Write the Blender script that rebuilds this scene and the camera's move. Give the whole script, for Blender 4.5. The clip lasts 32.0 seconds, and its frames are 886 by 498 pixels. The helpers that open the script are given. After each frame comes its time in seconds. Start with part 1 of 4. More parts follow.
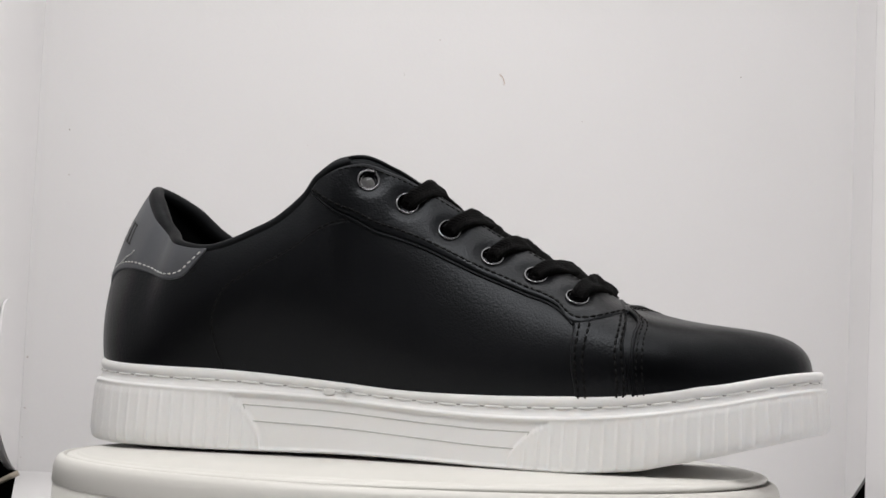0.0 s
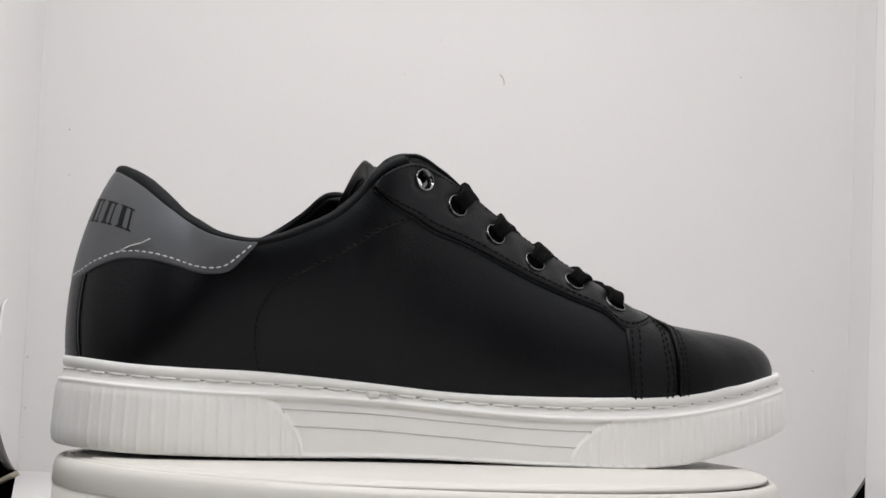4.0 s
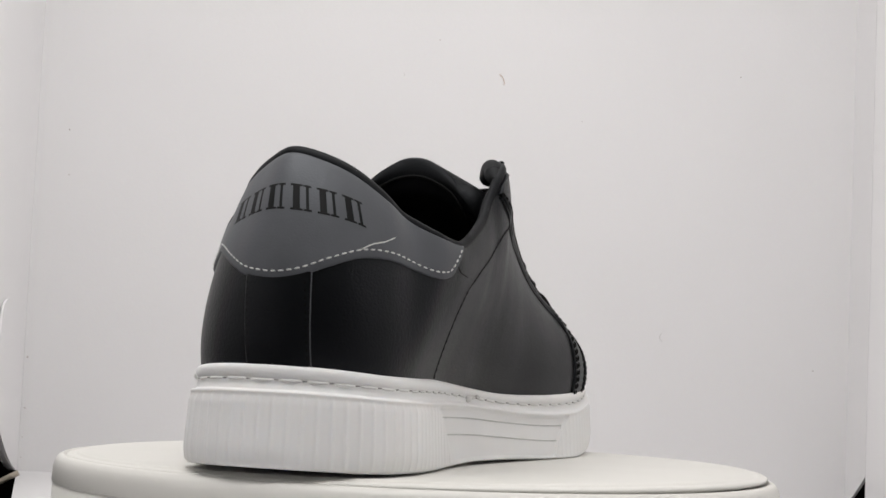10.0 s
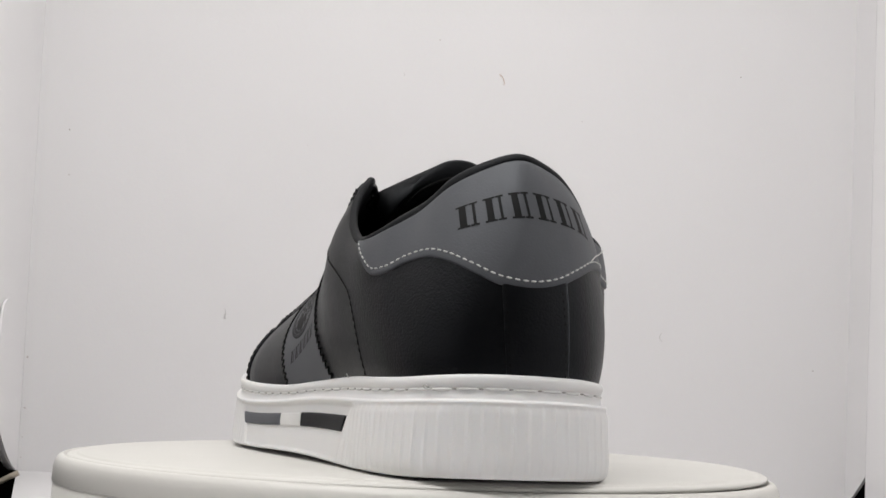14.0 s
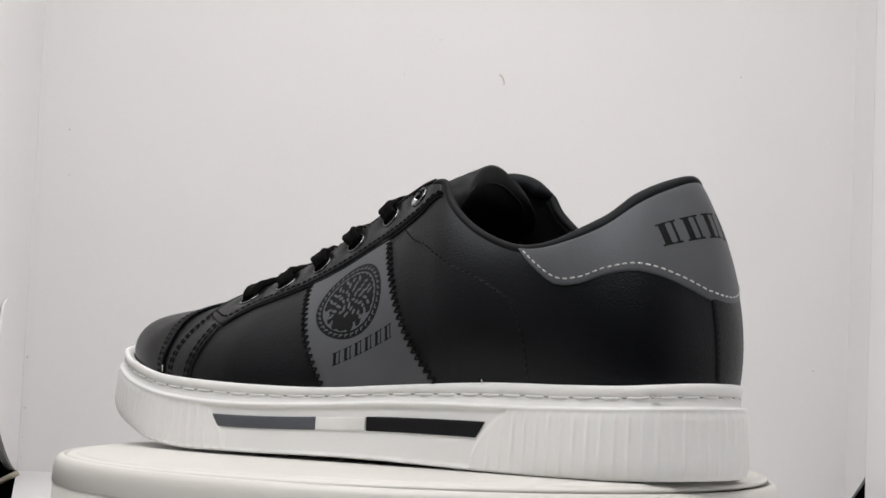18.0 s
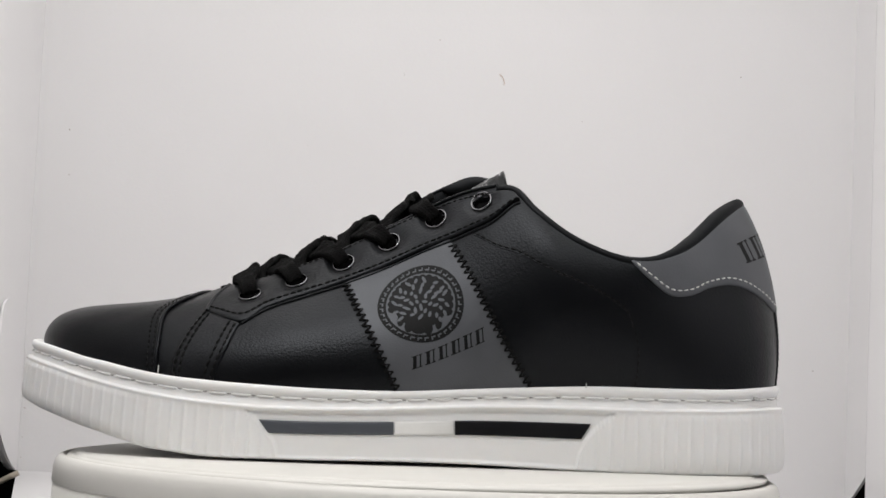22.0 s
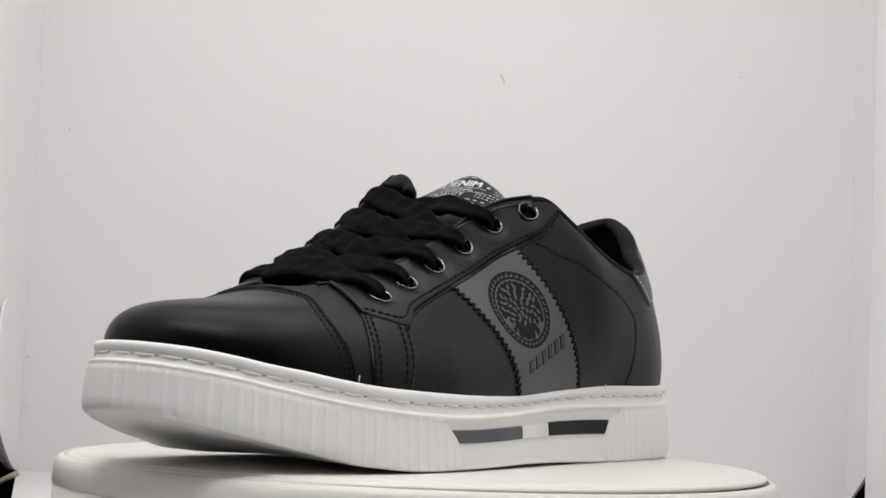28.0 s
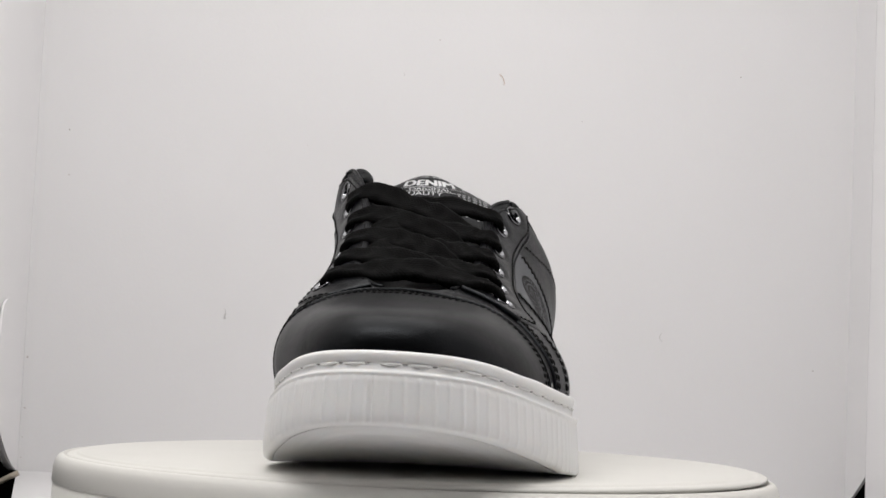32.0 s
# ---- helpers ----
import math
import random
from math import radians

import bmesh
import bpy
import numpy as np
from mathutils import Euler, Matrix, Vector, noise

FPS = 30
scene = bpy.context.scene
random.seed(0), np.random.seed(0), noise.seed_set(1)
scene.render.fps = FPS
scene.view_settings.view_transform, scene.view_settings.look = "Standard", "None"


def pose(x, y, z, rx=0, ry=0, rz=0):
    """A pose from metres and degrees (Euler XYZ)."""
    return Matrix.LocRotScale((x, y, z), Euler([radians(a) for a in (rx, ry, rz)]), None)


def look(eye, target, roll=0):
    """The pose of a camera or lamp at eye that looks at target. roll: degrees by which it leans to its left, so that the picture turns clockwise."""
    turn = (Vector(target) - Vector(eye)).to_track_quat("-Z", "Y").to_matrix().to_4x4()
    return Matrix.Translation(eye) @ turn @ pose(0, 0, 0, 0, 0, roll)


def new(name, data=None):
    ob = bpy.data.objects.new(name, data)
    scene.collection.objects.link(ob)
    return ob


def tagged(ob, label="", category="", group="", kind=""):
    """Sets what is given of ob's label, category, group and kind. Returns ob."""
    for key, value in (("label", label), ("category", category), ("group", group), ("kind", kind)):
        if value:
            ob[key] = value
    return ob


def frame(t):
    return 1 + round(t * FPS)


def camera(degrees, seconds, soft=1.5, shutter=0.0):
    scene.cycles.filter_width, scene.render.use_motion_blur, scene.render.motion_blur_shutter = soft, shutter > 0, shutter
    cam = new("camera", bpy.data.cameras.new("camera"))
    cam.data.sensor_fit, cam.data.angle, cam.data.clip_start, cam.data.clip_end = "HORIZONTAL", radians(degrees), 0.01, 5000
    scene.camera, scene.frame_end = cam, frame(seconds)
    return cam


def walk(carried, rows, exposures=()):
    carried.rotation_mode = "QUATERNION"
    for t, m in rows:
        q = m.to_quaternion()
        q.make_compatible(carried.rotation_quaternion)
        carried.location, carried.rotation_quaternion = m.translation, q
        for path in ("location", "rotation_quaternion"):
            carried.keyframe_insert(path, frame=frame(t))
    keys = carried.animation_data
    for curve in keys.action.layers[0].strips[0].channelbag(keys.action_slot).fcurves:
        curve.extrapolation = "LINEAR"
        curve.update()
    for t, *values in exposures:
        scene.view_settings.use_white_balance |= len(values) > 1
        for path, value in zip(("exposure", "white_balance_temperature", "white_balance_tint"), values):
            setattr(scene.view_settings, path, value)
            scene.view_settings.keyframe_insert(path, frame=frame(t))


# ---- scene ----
# The plate of the turntable carries the shoe; the axis stands at the origin, z = 0 is the box's floor.
PLATE = 0.036
cam = camera(30.1, 32.0, soft=1.6)
EYE = Vector((0.0, -0.6577, PLATE + 0.0354))
VIEW = look(EYE, EYE + Vector((0.00941, 0.99734, 0.07224)), 2.508)
walk(cam, [(0.0, VIEW), (32.0, VIEW)], exposures=[(0.0, 0.0), (32.0, 0.0)])

# ---- light: a white photo box with a lamp strip under its roof ----
world = bpy.data.worlds.new("room")
world.use_nodes = True
world.node_tree.nodes["Background"].inputs[0].default_value = (0.9, 0.95, 1.0, 1)
world.node_tree.nodes["Background"].inputs[1].default_value = 0.03
scene.world = world


def area(name, at, target, sx, sy, watts, tint=(1.0, 0.98, 0.95)):
    lamp = bpy.data.lights.new(name, "AREA")
    lamp.shape, lamp.size, lamp.size_y, lamp.energy, lamp.color = "RECTANGLE", sx, sy, watts, tint
    ob = new(name, lamp)
    ob.matrix_world = look(at, target)
    return ob


area("box_lamp_front", (-0.07, -0.29, 0.492), (-0.02, 0.04, 0.05), 0.34, 0.06, 1.70, (1.0, 0.985, 0.965))
area("box_lamp_roof", (0, -0.02, 0.493), (0, -0.02, 0.0), 0.42, 0.36, 1.13, (1.0, 0.985, 0.965))

# ---- materials ----


def material(name, color, rough=0.5, metal=0.0, grain=0.0, grain_size=0.001, bump=0.0, tone=None, tone_size=0.02, spec=0.5, coat=0.0, sheen=0.0):
    """A principled surface with a fine grain (colour and bump) and a slow drift of tone."""
    m = bpy.data.materials.new(name)
    m.use_nodes = True
    n, l = m.node_tree.nodes, m.node_tree.links
    b = n["Principled BSDF"]
    b.inputs["Roughness"].default_value, b.inputs["Metallic"].default_value = rough, metal
    b.inputs["Specular IOR Level"].default_value, b.inputs["Coat Weight"].default_value = spec, coat
    b.inputs["Sheen Weight"].default_value = sheen
    co = n.new("ShaderNodeTexCoord")
    slow = n.new("ShaderNodeTexNoise")
    slow.inputs["Scale"].default_value, slow.inputs["Detail"].default_value = 1 / tone_size, 4
    l.new(co.outputs["Object"], slow.inputs["Vector"])
    fine = n.new("ShaderNodeTexNoise")
    fine.inputs["Scale"].default_value, fine.inputs["Detail"].default_value = 1 / grain_size, 3
    l.new(co.outputs["Object"], fine.inputs["Vector"])
    mix = n.new("ShaderNodeMix")
    mix.data_type = "RGBA"
    other = tone or tuple(c * 0.88 for c in color)
    mix.inputs["A"].default_value, mix.inputs["B"].default_value = (*color, 1), (*other, 1)
    ramp = n.new("ShaderNodeMapRange")
    ramp.inputs["From Min"].default_value, ramp.inputs["From Max"].default_value = 0.35, 0.7
    l.new(slow.outputs["Fac"], ramp.inputs["Value"])
    l.new(ramp.outputs["Result"], mix.inputs["Factor"])
    last = mix.outputs["Result"]
    if grain:
        gm = n.new("ShaderNodeMix")
        gm.data_type, gm.blend_type = "RGBA", "MULTIPLY"
        gm.inputs["Factor"].default_value = grain
        l.new(last, gm.inputs["A"])
        l.new(fine.outputs["Color"], gm.inputs["B"])
        last = gm.outputs["Result"]
    l.new(last, b.inputs["Base Color"])
    rr = n.new("ShaderNodeMapRange")
    rr.inputs["To Min"].default_value, rr.inputs["To Max"].default_value = rough * 0.9, min(1.0, rough * 1.12)
    l.new(slow.outputs["Fac"], rr.inputs["Value"])
    l.new(rr.outputs["Result"], b.inputs["Roughness"])
    if bump:
        bp = n.new("ShaderNodeBump")
        bp.inputs["Strength"].default_value, bp.inputs["Distance"].default_value = bump, grain_size * 0.5
        l.new(fine.outputs["Fac"], bp.inputs["Height"])
        l.new(bp.outputs["Normal"], b.inputs["Normal"])
    return m


def leather(name, color, rough, pebble=0.0008, bump=0.4, gloss=0.17, creases=0.02):
    """Grained synthetic leather: cells of grain over a slow drift of gloss."""
    m = material(name, color, rough, bump=0.0, tone=tuple(c * 1.25 for c in color), tone_size=0.03, spec=gloss)
    m.node_tree.nodes["Principled BSDF"].inputs["Specular Tint"].default_value = (0.88, 0.93, 1.0, 1)
    n, l = m.node_tree.nodes, m.node_tree.links
    co = n["Texture Coordinate"]
    cell = n.new("ShaderNodeTexVoronoi")
    cell.feature = "F1"
    cell.inputs["Scale"].default_value = 1 / pebble
    warp = n.new("ShaderNodeTexNoise")
    warp.inputs["Scale"].default_value = 0.35 / pebble
    l.new(co.outputs["Object"], warp.inputs["Vector"])
    add = n.new("ShaderNodeMix")
    add.data_type, add.blend_type = "VECTOR", "MIX"
    add.inputs["Factor"].default_value = 0.0012
    l.new(co.outputs["Object"], add.inputs["A"])
    l.new(warp.outputs["Color"], add.inputs["B"])
    l.new(add.outputs["Result"], cell.inputs["Vector"])
    bp = n.new("ShaderNodeBump")
    bp.inputs["Strength"].default_value, bp.inputs["Distance"].default_value = bump, pebble * 0.25
    bp.invert = True
    l.new(cell.outputs["Distance"], bp.inputs["Height"])
    crease = n.new("ShaderNodeTexNoise")
    crease.inputs["Scale"].default_value, crease.inputs["Detail"].default_value = 260, 5
    l.new(co.outputs["Object"], crease.inputs["Vector"])
    wide = n.new("ShaderNodeBump")
    wide.inputs["Strength"].default_value, wide.inputs["Distance"].default_value = creases, 0.0006
    l.new(crease.outputs["Fac"], wide.inputs["Height"])
    l.new(bp.outputs["Normal"], wide.inputs["Normal"])
    l.new(wide.outputs["Normal"], n["Principled BSDF"].inputs["Normal"])
    return m


BLACK = leather("black_leather", (0.0018, 0.0019, 0.0023), 0.37, 0.0008, 0.40, 0.20, 0.02)
BLACK_TRIM = leather("black_trim_leather", (0.0022, 0.0023, 0.0028), 0.35, 0.0009, 0.36, 0.21, 0.03)
BLACK_SMOOTH = leather("black_smooth_leather", (0.0014, 0.0015, 0.0018), 0.32, 0.0006, 0.35, 0.135, 0.12)
GREY = leather("grey_leather", (0.062, 0.064, 0.070), 0.46, 0.0007, 0.22, 0.3, 0.05)
FABRIC = material("black_fabric", (0.003, 0.003, 0.0032), 0.9, grain=0.5, grain_size=0.0006, bump=0.5, spec=0.12)
RUBBER = material("white_rubber", (0.800, 0.796, 0.790), 0.45, grain=0.04, grain_size=0.0008, bump=0.06, tone=(0.780, 0.776, 0.770), tone_size=0.03)
soft = RUBBER.node_tree.nodes["Principled BSDF"]
soft.inputs["Subsurface Weight"].default_value, soft.inputs["Subsurface Scale"].default_value = 0.3, 0.003
soft.inputs["Subsurface Radius"].default_value = (1.0, 0.9, 0.8)
PLASTIC = material("cream_plastic", (0.675, 0.662, 0.625), 0.46, tone=(0.655, 0.642, 0.605), tone_size=0.06, bump=0.03, grain_size=0.0007)
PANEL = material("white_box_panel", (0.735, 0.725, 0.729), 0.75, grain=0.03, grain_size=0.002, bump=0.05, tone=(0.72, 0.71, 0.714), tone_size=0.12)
# the side panels' white is lightened to make up for weak lamp light there
LIT_SIDE_PANEL = material("lit_side_panel", (0.85, 0.838, 0.842), 0.6, grain=0.03, grain_size=0.002, bump=0.04, tone=(0.83, 0.82, 0.824), tone_size=0.12)
LINING = leather("black_lining_leather", (0.0022, 0.0023, 0.0026), 0.55, 0.0007, 0.15, 0.14, 0.2)
DARK = material("dark_room_cloth", (0.006, 0.005, 0.005), 0.9, grain=0.4, grain_size=0.004)

# ---- shape of the shoe, in metres; x to the toe, z up from the plate ----
OUTLINE = [(158.5, 1.3), (155.6, 18.7), (145.2, 34.1), (128.6, 46.4), (108.1, 56.1), (84.0, 62.6), (55.2, 63.9), (21.6, 59.8), (-11.9, 53.6), (-41.4, 48.8), (-67.0, 46.2), (-89.6, 44.6), (-109.5, 41.9), (-126.0, 35.5), (-137.3, 23.8), (-142.1, 7.9), (-140.4, -9.4), (-132.6, -24.4), (-119.3, -34.4), (-101.6, -38.2), (-79.9, -36.7), (-53.7, -33.5), (-23.4, -32.7), (9.5, -36.8), (42.8, -42.7), (73.1, -45.4), (99.3, -43.0), (121.9, -36.5), (140.8, -27.6), (153.6, -15.0)]
# the opening's edge: share of the way round, then x, y, z
RIM_A = [(0, 84, 3.1, 62.5), (0.06, 82.5, 12.4, 62.5), (0.11, 77, 18, 63.5), (0.15, 66, 20.5, 65.5), (0.19, 50, 22, 71), (0.22, 34, 22.8, 78),
         (0.245, 17, 23.5, 86.5), (0.265, 0, 23, 96), (0.28, -14, 25, 102.5), (0.292, -24, 28.8, 105), (0.302, -33.5, 31.5, 106), (0.315, -43, 38.3, 97.3),
         (0.332, -55, 42.3, 88.1), (0.347, -66, 43.8, 82.5), (0.362, -77, 44.3, 79), (0.378, -87, 43.3, 78.8), (0.395, -96, 38.7, 82),
         (0.42, -105, 29.2, 88.5), (0.445, -112.5, 21.8, 96.5), (0.475, -119, 11.5, 102.9)]
RIM_B = [(0.505, -122.8, 2.1, 106.0), (0.535, -119.5, -8, 103.4), (0.562, -114.5, -16.3, 99), (0.59, -107, -24.8, 91.5), (0.617, -99, -30, 85), (0.64, -90, -39.1, 80), (0.655, -80, -41.2, 78.5), (0.672, -71, -41.2, 80), (0.69, -59, -40.7, 85), (0.705, -47, -39.7, 91.5), (0.716, -38, -38.6, 100.0), (0.725, -32, -39.6, 107.8), (0.732, -25, -38.8, 112.8), (0.74, -16, -34.2, 115.2), (0.75, -5, -29.4, 111.1), (0.763, 5, -25.6, 105.2), (0.778, 19, -22.0, 96.3), (0.795, 34, -19.0, 87.2), (0.812, 50, -17.7, 79.0), (0.835, 66, -17.9, 70.7), (0.88, 78, -11.9, 64.8), (0.94, 83, -4.1, 62.5)]
# how the wall swells between sole and edge: share, then outward and upward handles at the foot and at the edge
SWELL = [(0.0, 0, 22.5, 30, -13.5), (0.1, 2, 18.5, 17, -9), (0.15, 2.5, 17, 11, -4), (0.2, 3.8, 20, 12, -10), (0.265, 7.5, 22, 18, -24), (0.31, 9.6, 20, 20, -20),
         (0.36, 6.4, 16, 7.2, -12), (0.43, 3.1, 18, 7.6, -16), (0.505, 2.7, 22, 13.5, -22), (0.545, 4.2, 20, 13.2, -19), (0.58, 4.6, 18, 9.6, -16), (0.655, 5.3, 16, 5.6, -12), (0.72, 8, 22, 9, -25),
         (0.75, 10.5, 24, 13, -26), (0.778, 9, 22, 15, -14), (0.815, 7, 20, 17, -8), (0.88, 5, 18.5, 19, -7), (0.94, 0.3, 20.5, 23, -11.5)]
TOP_Z = [(-142, 34.3), (-120, 32.3), (-100, 31.7), (-70, 31.3), (-46, 30), (-24, 28.4), (0, 26.6), (33, 26.2), (55, 26.7), (72, 27.4), (92, 28.8), (106, 30.8),
         (116, 32.6), (125, 34), (138, 36.8), (150, 39), (160, 40.3)]
RIDGE_Z = [(-142, 25.6), (-115, 24), (-90, 23.2), (-46, 22.6), (-23, 21.8), (0, 20.2), (22, 19), (34, 18.6), (66, 19), (87, 20.5), (106, 23), (125, 26.6), (140, 30),
           (156, 33), (160, 33.6)]
BASE_Z = [(-142, 1.2), (-125, 0.4), (-100, 0), (-62, 0.0), (-46, 0.3), (-24, 0.75), (0, 0.75), (18, 0.45), (34, 0.1), (45, 0.0), (75, 0.0), (87, 1), (97, 2), (106, 4), (116, 6.3), (125, 8.4), (136, 11.3), (144, 13.3), (156, 16.4), (160, 17.3)]


def along(rows, s, period=None):
    """A smooth curve through rows of (place, values...), at the places s."""
    a = np.array(rows, float)
    k, v = a[:, 0], a[:, 1:]
    if period:
        k = np.concatenate([k[-2:] - period, k, k[:2] + period])
        v = np.concatenate([v[-2:], v, v[:2]])
        s = np.mod(s, period)
    d = np.gradient(v, k, axis=0)
    s = np.asarray(s, float)
    i = np.clip(np.searchsorted(k, s) - 1, 0, len(k) - 2)
    h = (k[i + 1] - k[i])[..., None]
    u = np.clip((s - k[i])[..., None] / h, 0, 1)
    return (v[i] * (1 + 2 * u) * (1 - u) ** 2 + h * d[i] * u * (1 - u) ** 2 + v[i + 1] * u * u * (3 - 2 * u) + h * d[i + 1] * u * u * (u - 1))


def outline(s, inset=0.0):
    """The sole's edge in the plan, at shares s of the way round, and its outward normal; millimetres."""
    rows = [(i / len(OUTLINE), *p) for i, p in enumerate(OUTLINE)]
    p, q = along(rows, np.asarray(s) + 1e-4, 1.0), along(rows, np.asarray(s) - 1e-4, 1.0)
    d = p - q
    d /= np.linalg.norm(d, axis=-1, keepdims=True)
    n = np.stack([d[..., 1], -d[..., 0]], -1)
    return along(rows, s, 1.0) - n * inset, n


def upper(s, v, lift=0.0):
    """Points of the shoe's outer wall: s round the shoe, v from the sole (0) to the opening's edge (1), lifted outwards; millimetres."""
    s, v = np.broadcast_arrays(np.asarray(s, float), np.asarray(v, float))
    if np.any(lift):
        e = 2e-3
        du = upper(s + e, v) - upper(s - e, v)
        dv = upper(s, np.minimum(v + 0.01, 1.0)) - upper(s, np.maximum(v - 0.01, 0.0))
        n = np.cross(du, dv)
        n /= np.linalg.norm(n, axis=-1, keepdims=True) + 1e-12
        return upper(s, v) + n * np.asarray(lift)[..., None]
    b2, n2 = outline(s, 0.0)
    x, y = b2[..., 0:1], np.tanh(b2[..., 1:2] / 15)
    b2 = b2 - n2 * (4.5 + (1 + y) * 1.9 * np.clip((x - 50) / 50, 0, 1) + (1 - y) * np.clip((x - 110) / 30, 0, 1))
    b = np.concatenate([b2, along(TOP_Z, b2[..., 0]) - 1.0], -1)
    t = along(RIM_A + RIM_B, s, 1.0)
    w = along(SWELL, s, 1.0)
    n = np.concatenate([n2, np.zeros_like(n2[..., :1])], -1)
    up = np.array([0, 0, 1.0])
    p1 = b + n * w[..., 0:1] + up * w[..., 1:2]
    soft = sum(k * along(RIM_A + RIM_B, s + d, 1.0) for d, k in ((-0.028, 0.12), (-0.014, 0.23), (0.0, 0.30), (0.014, 0.23), (0.028, 0.12)))
    ease = np.clip((0.115 - np.abs(np.mod(s, 1.0) - 0.33))[..., None] / 0.04, 0, 1)
    ease = np.maximum(ease, np.clip((0.085 - np.abs(np.mod(s, 1.0) - 0.71))[..., None] / 0.03, 0, 1))
    soft = soft * ease + t * (1 - ease)
    p2 = soft + n * w[..., 2:3] + up * w[..., 3:4]
    v = v[..., None]
    return b * (1 - v) ** 3 + 3 * p1 * v * (1 - v) ** 2 + 3 * p2 * v * v * (1 - v) + t * v ** 3

# ---- mesh helpers ----


def mesh_object(name, verts, faces, mat, parent=None, label="", smooth=True, kind=""):
    me = bpy.data.meshes.new(name)
    me.from_pydata([tuple(map(float, v)) for v in verts], [], faces)
    me.materials.append(mat)
    me.validate()
    if smooth:
        me.polygons.foreach_set("use_smooth", [True] * len(me.polygons))
    me.update()
    ob = new(name, me)
    ob.parent = parent
    return tagged(ob, label, kind=kind)


def part(name, bm, mat, parent, label="", smooth=False):
    me = bpy.data.meshes.new(name)
    bm.normal_update()
    bm.to_mesh(me)
    bm.free()
    me.materials.append(mat)
    if smooth:
        me.polygons.foreach_set("use_smooth", [True] * len(me.polygons))
    ob = new(name, me)
    ob.parent = parent
    return tagged(ob, label)


def grid_faces(rows, cols, wrap_rows=False, wrap_cols=False, start=0, flip=False):
    f = []
    for i in range(rows if wrap_rows else rows - 1):
        for j in range(cols if wrap_cols else cols - 1):
            a, b = start + i * cols + j, start + i * cols + (j + 1) % cols
            c, d = start + ((i + 1) % rows) * cols + (j + 1) % cols, start + ((i + 1) % rows) * cols + j
            f.append((a, d, c, b) if flip else (a, b, c, d))
    return f


def lathe(name, profile, mat, parent=None, label="", n=128, smooth=True):
    """A turned body from (radius, z) rows."""
    a = np.linspace(0, 2 * np.pi, n, endpoint=False)
    p = np.array(profile)
    v = np.stack([np.cos(a)[:, None] * p[None, :, 0], np.sin(a)[:, None] * p[None, :, 0], np.broadcast_to(p[:, 1], (n, len(p)))], -1)
    return mesh_object(name, v.reshape(-1, 3), grid_faces(n, len(p), wrap_rows=True, flip=True), mat, parent, label, smooth)


def tube(points, radius, sides=8, flat=1.0, closed=False, normals=None, caps=True):
    """Vertices and faces of a tube along points; flat squeezes it along the normals."""
    p = np.array(points, float)
    t = np.gradient(p, axis=0)
    if closed:
        t = np.roll(p, -1, 0) - np.roll(p, 1, 0)
    t /= np.linalg.norm(t, axis=1, keepdims=True) + 1e-12
    up = np.array(normals, float) if normals is not None else np.tile([0.0, 0.0, 1.0], (len(p), 1)) + 1e-3
    side = np.cross(t, up)
    side /= np.linalg.norm(side, axis=1, keepdims=True) + 1e-12
    up = np.cross(side, t)
    a = np.linspace(0, 2 * np.pi, sides, endpoint=False)
    r = np.broadcast_to(np.asarray(radius, float), (len(p),))[:, None, None]
    v = p[:, None] + r * (np.cos(a)[None, :, None] * side[:, None] + flat * np.sin(a)[None, :, None] * up[:, None])
    f = grid_faces(len(p), sides, wrap_rows=closed, wrap_cols=True)
    if caps and not closed:
        f += [tuple(range(sides))[::-1], tuple((len(p) - 1) * sides + i for i in range(sides))]
    return v.reshape(-1, 3), f


def joined(pieces):
    vs, fs, n = [], [], 0
    for v, f in pieces:
        vs.append(v)
        fs += [tuple(i + n for i in q) for q in f]
        n += len(v)
    return np.concatenate(vs), fs


MM = 0.001

# ---- the photo box ----
BACK, LEFT, RIGHT, ROOF, FRONT = 0.3304, -0.2376, 0.2553, 0.5, -0.43


def slab(name, corners, thick, mat, label):
    """A panel from a plane outline, thickened away along its normal."""
    bm = bmesh.new()
    vs = [bm.verts.new(c) for c in corners]
    f = bm.faces.new(vs)
    bm.normal_update()
    n = f.normal.copy()
    r = bmesh.ops.extrude_face_region(bm, geom=[f])
    bmesh.ops.translate(bm, vec=-n * thick, verts=[g for g in r["geom"] if isinstance(g, bmesh.types.BMVert)])
    bmesh.ops.recalc_face_normals(bm, faces=bm.faces[:])
    return tagged(part(name, bm, mat, None), label, kind="structure")


def side_outline(x):
    """The outline of a side panel, whose foot rises in a curve from the back corner."""
    foot = [(x, BACK - d, 0.0158 * (d / 0.04) ** 1.6) for d in np.linspace(0, 0.06, 14)]
    return [(x, FRONT, 0.03), *foot[::-1], (x, BACK, ROOF), (x, FRONT, ROOF)]


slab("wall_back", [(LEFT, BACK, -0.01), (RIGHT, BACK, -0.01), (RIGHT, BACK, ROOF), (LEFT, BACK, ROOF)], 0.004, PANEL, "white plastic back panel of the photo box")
slab("wall_left", side_outline(LEFT), 0.004, LIT_SIDE_PANEL, "white plastic side panel with a curved foot")
flap = [(BACK - d, z) for d, z in ((0.001, 0.1005), (0.031, 0.1004), (0.044, 0.1003), (0.0515, 0.0998), (0.0565, 0.0986), (0.0605, 0.0964), (0.0635, 0.092), (0.065, 0.085))] + [(BACK - d, 0.0158 * (d / 0.04) ** 1.6 + 0.0004) for d in np.linspace(0.065, 0.001, 14)]
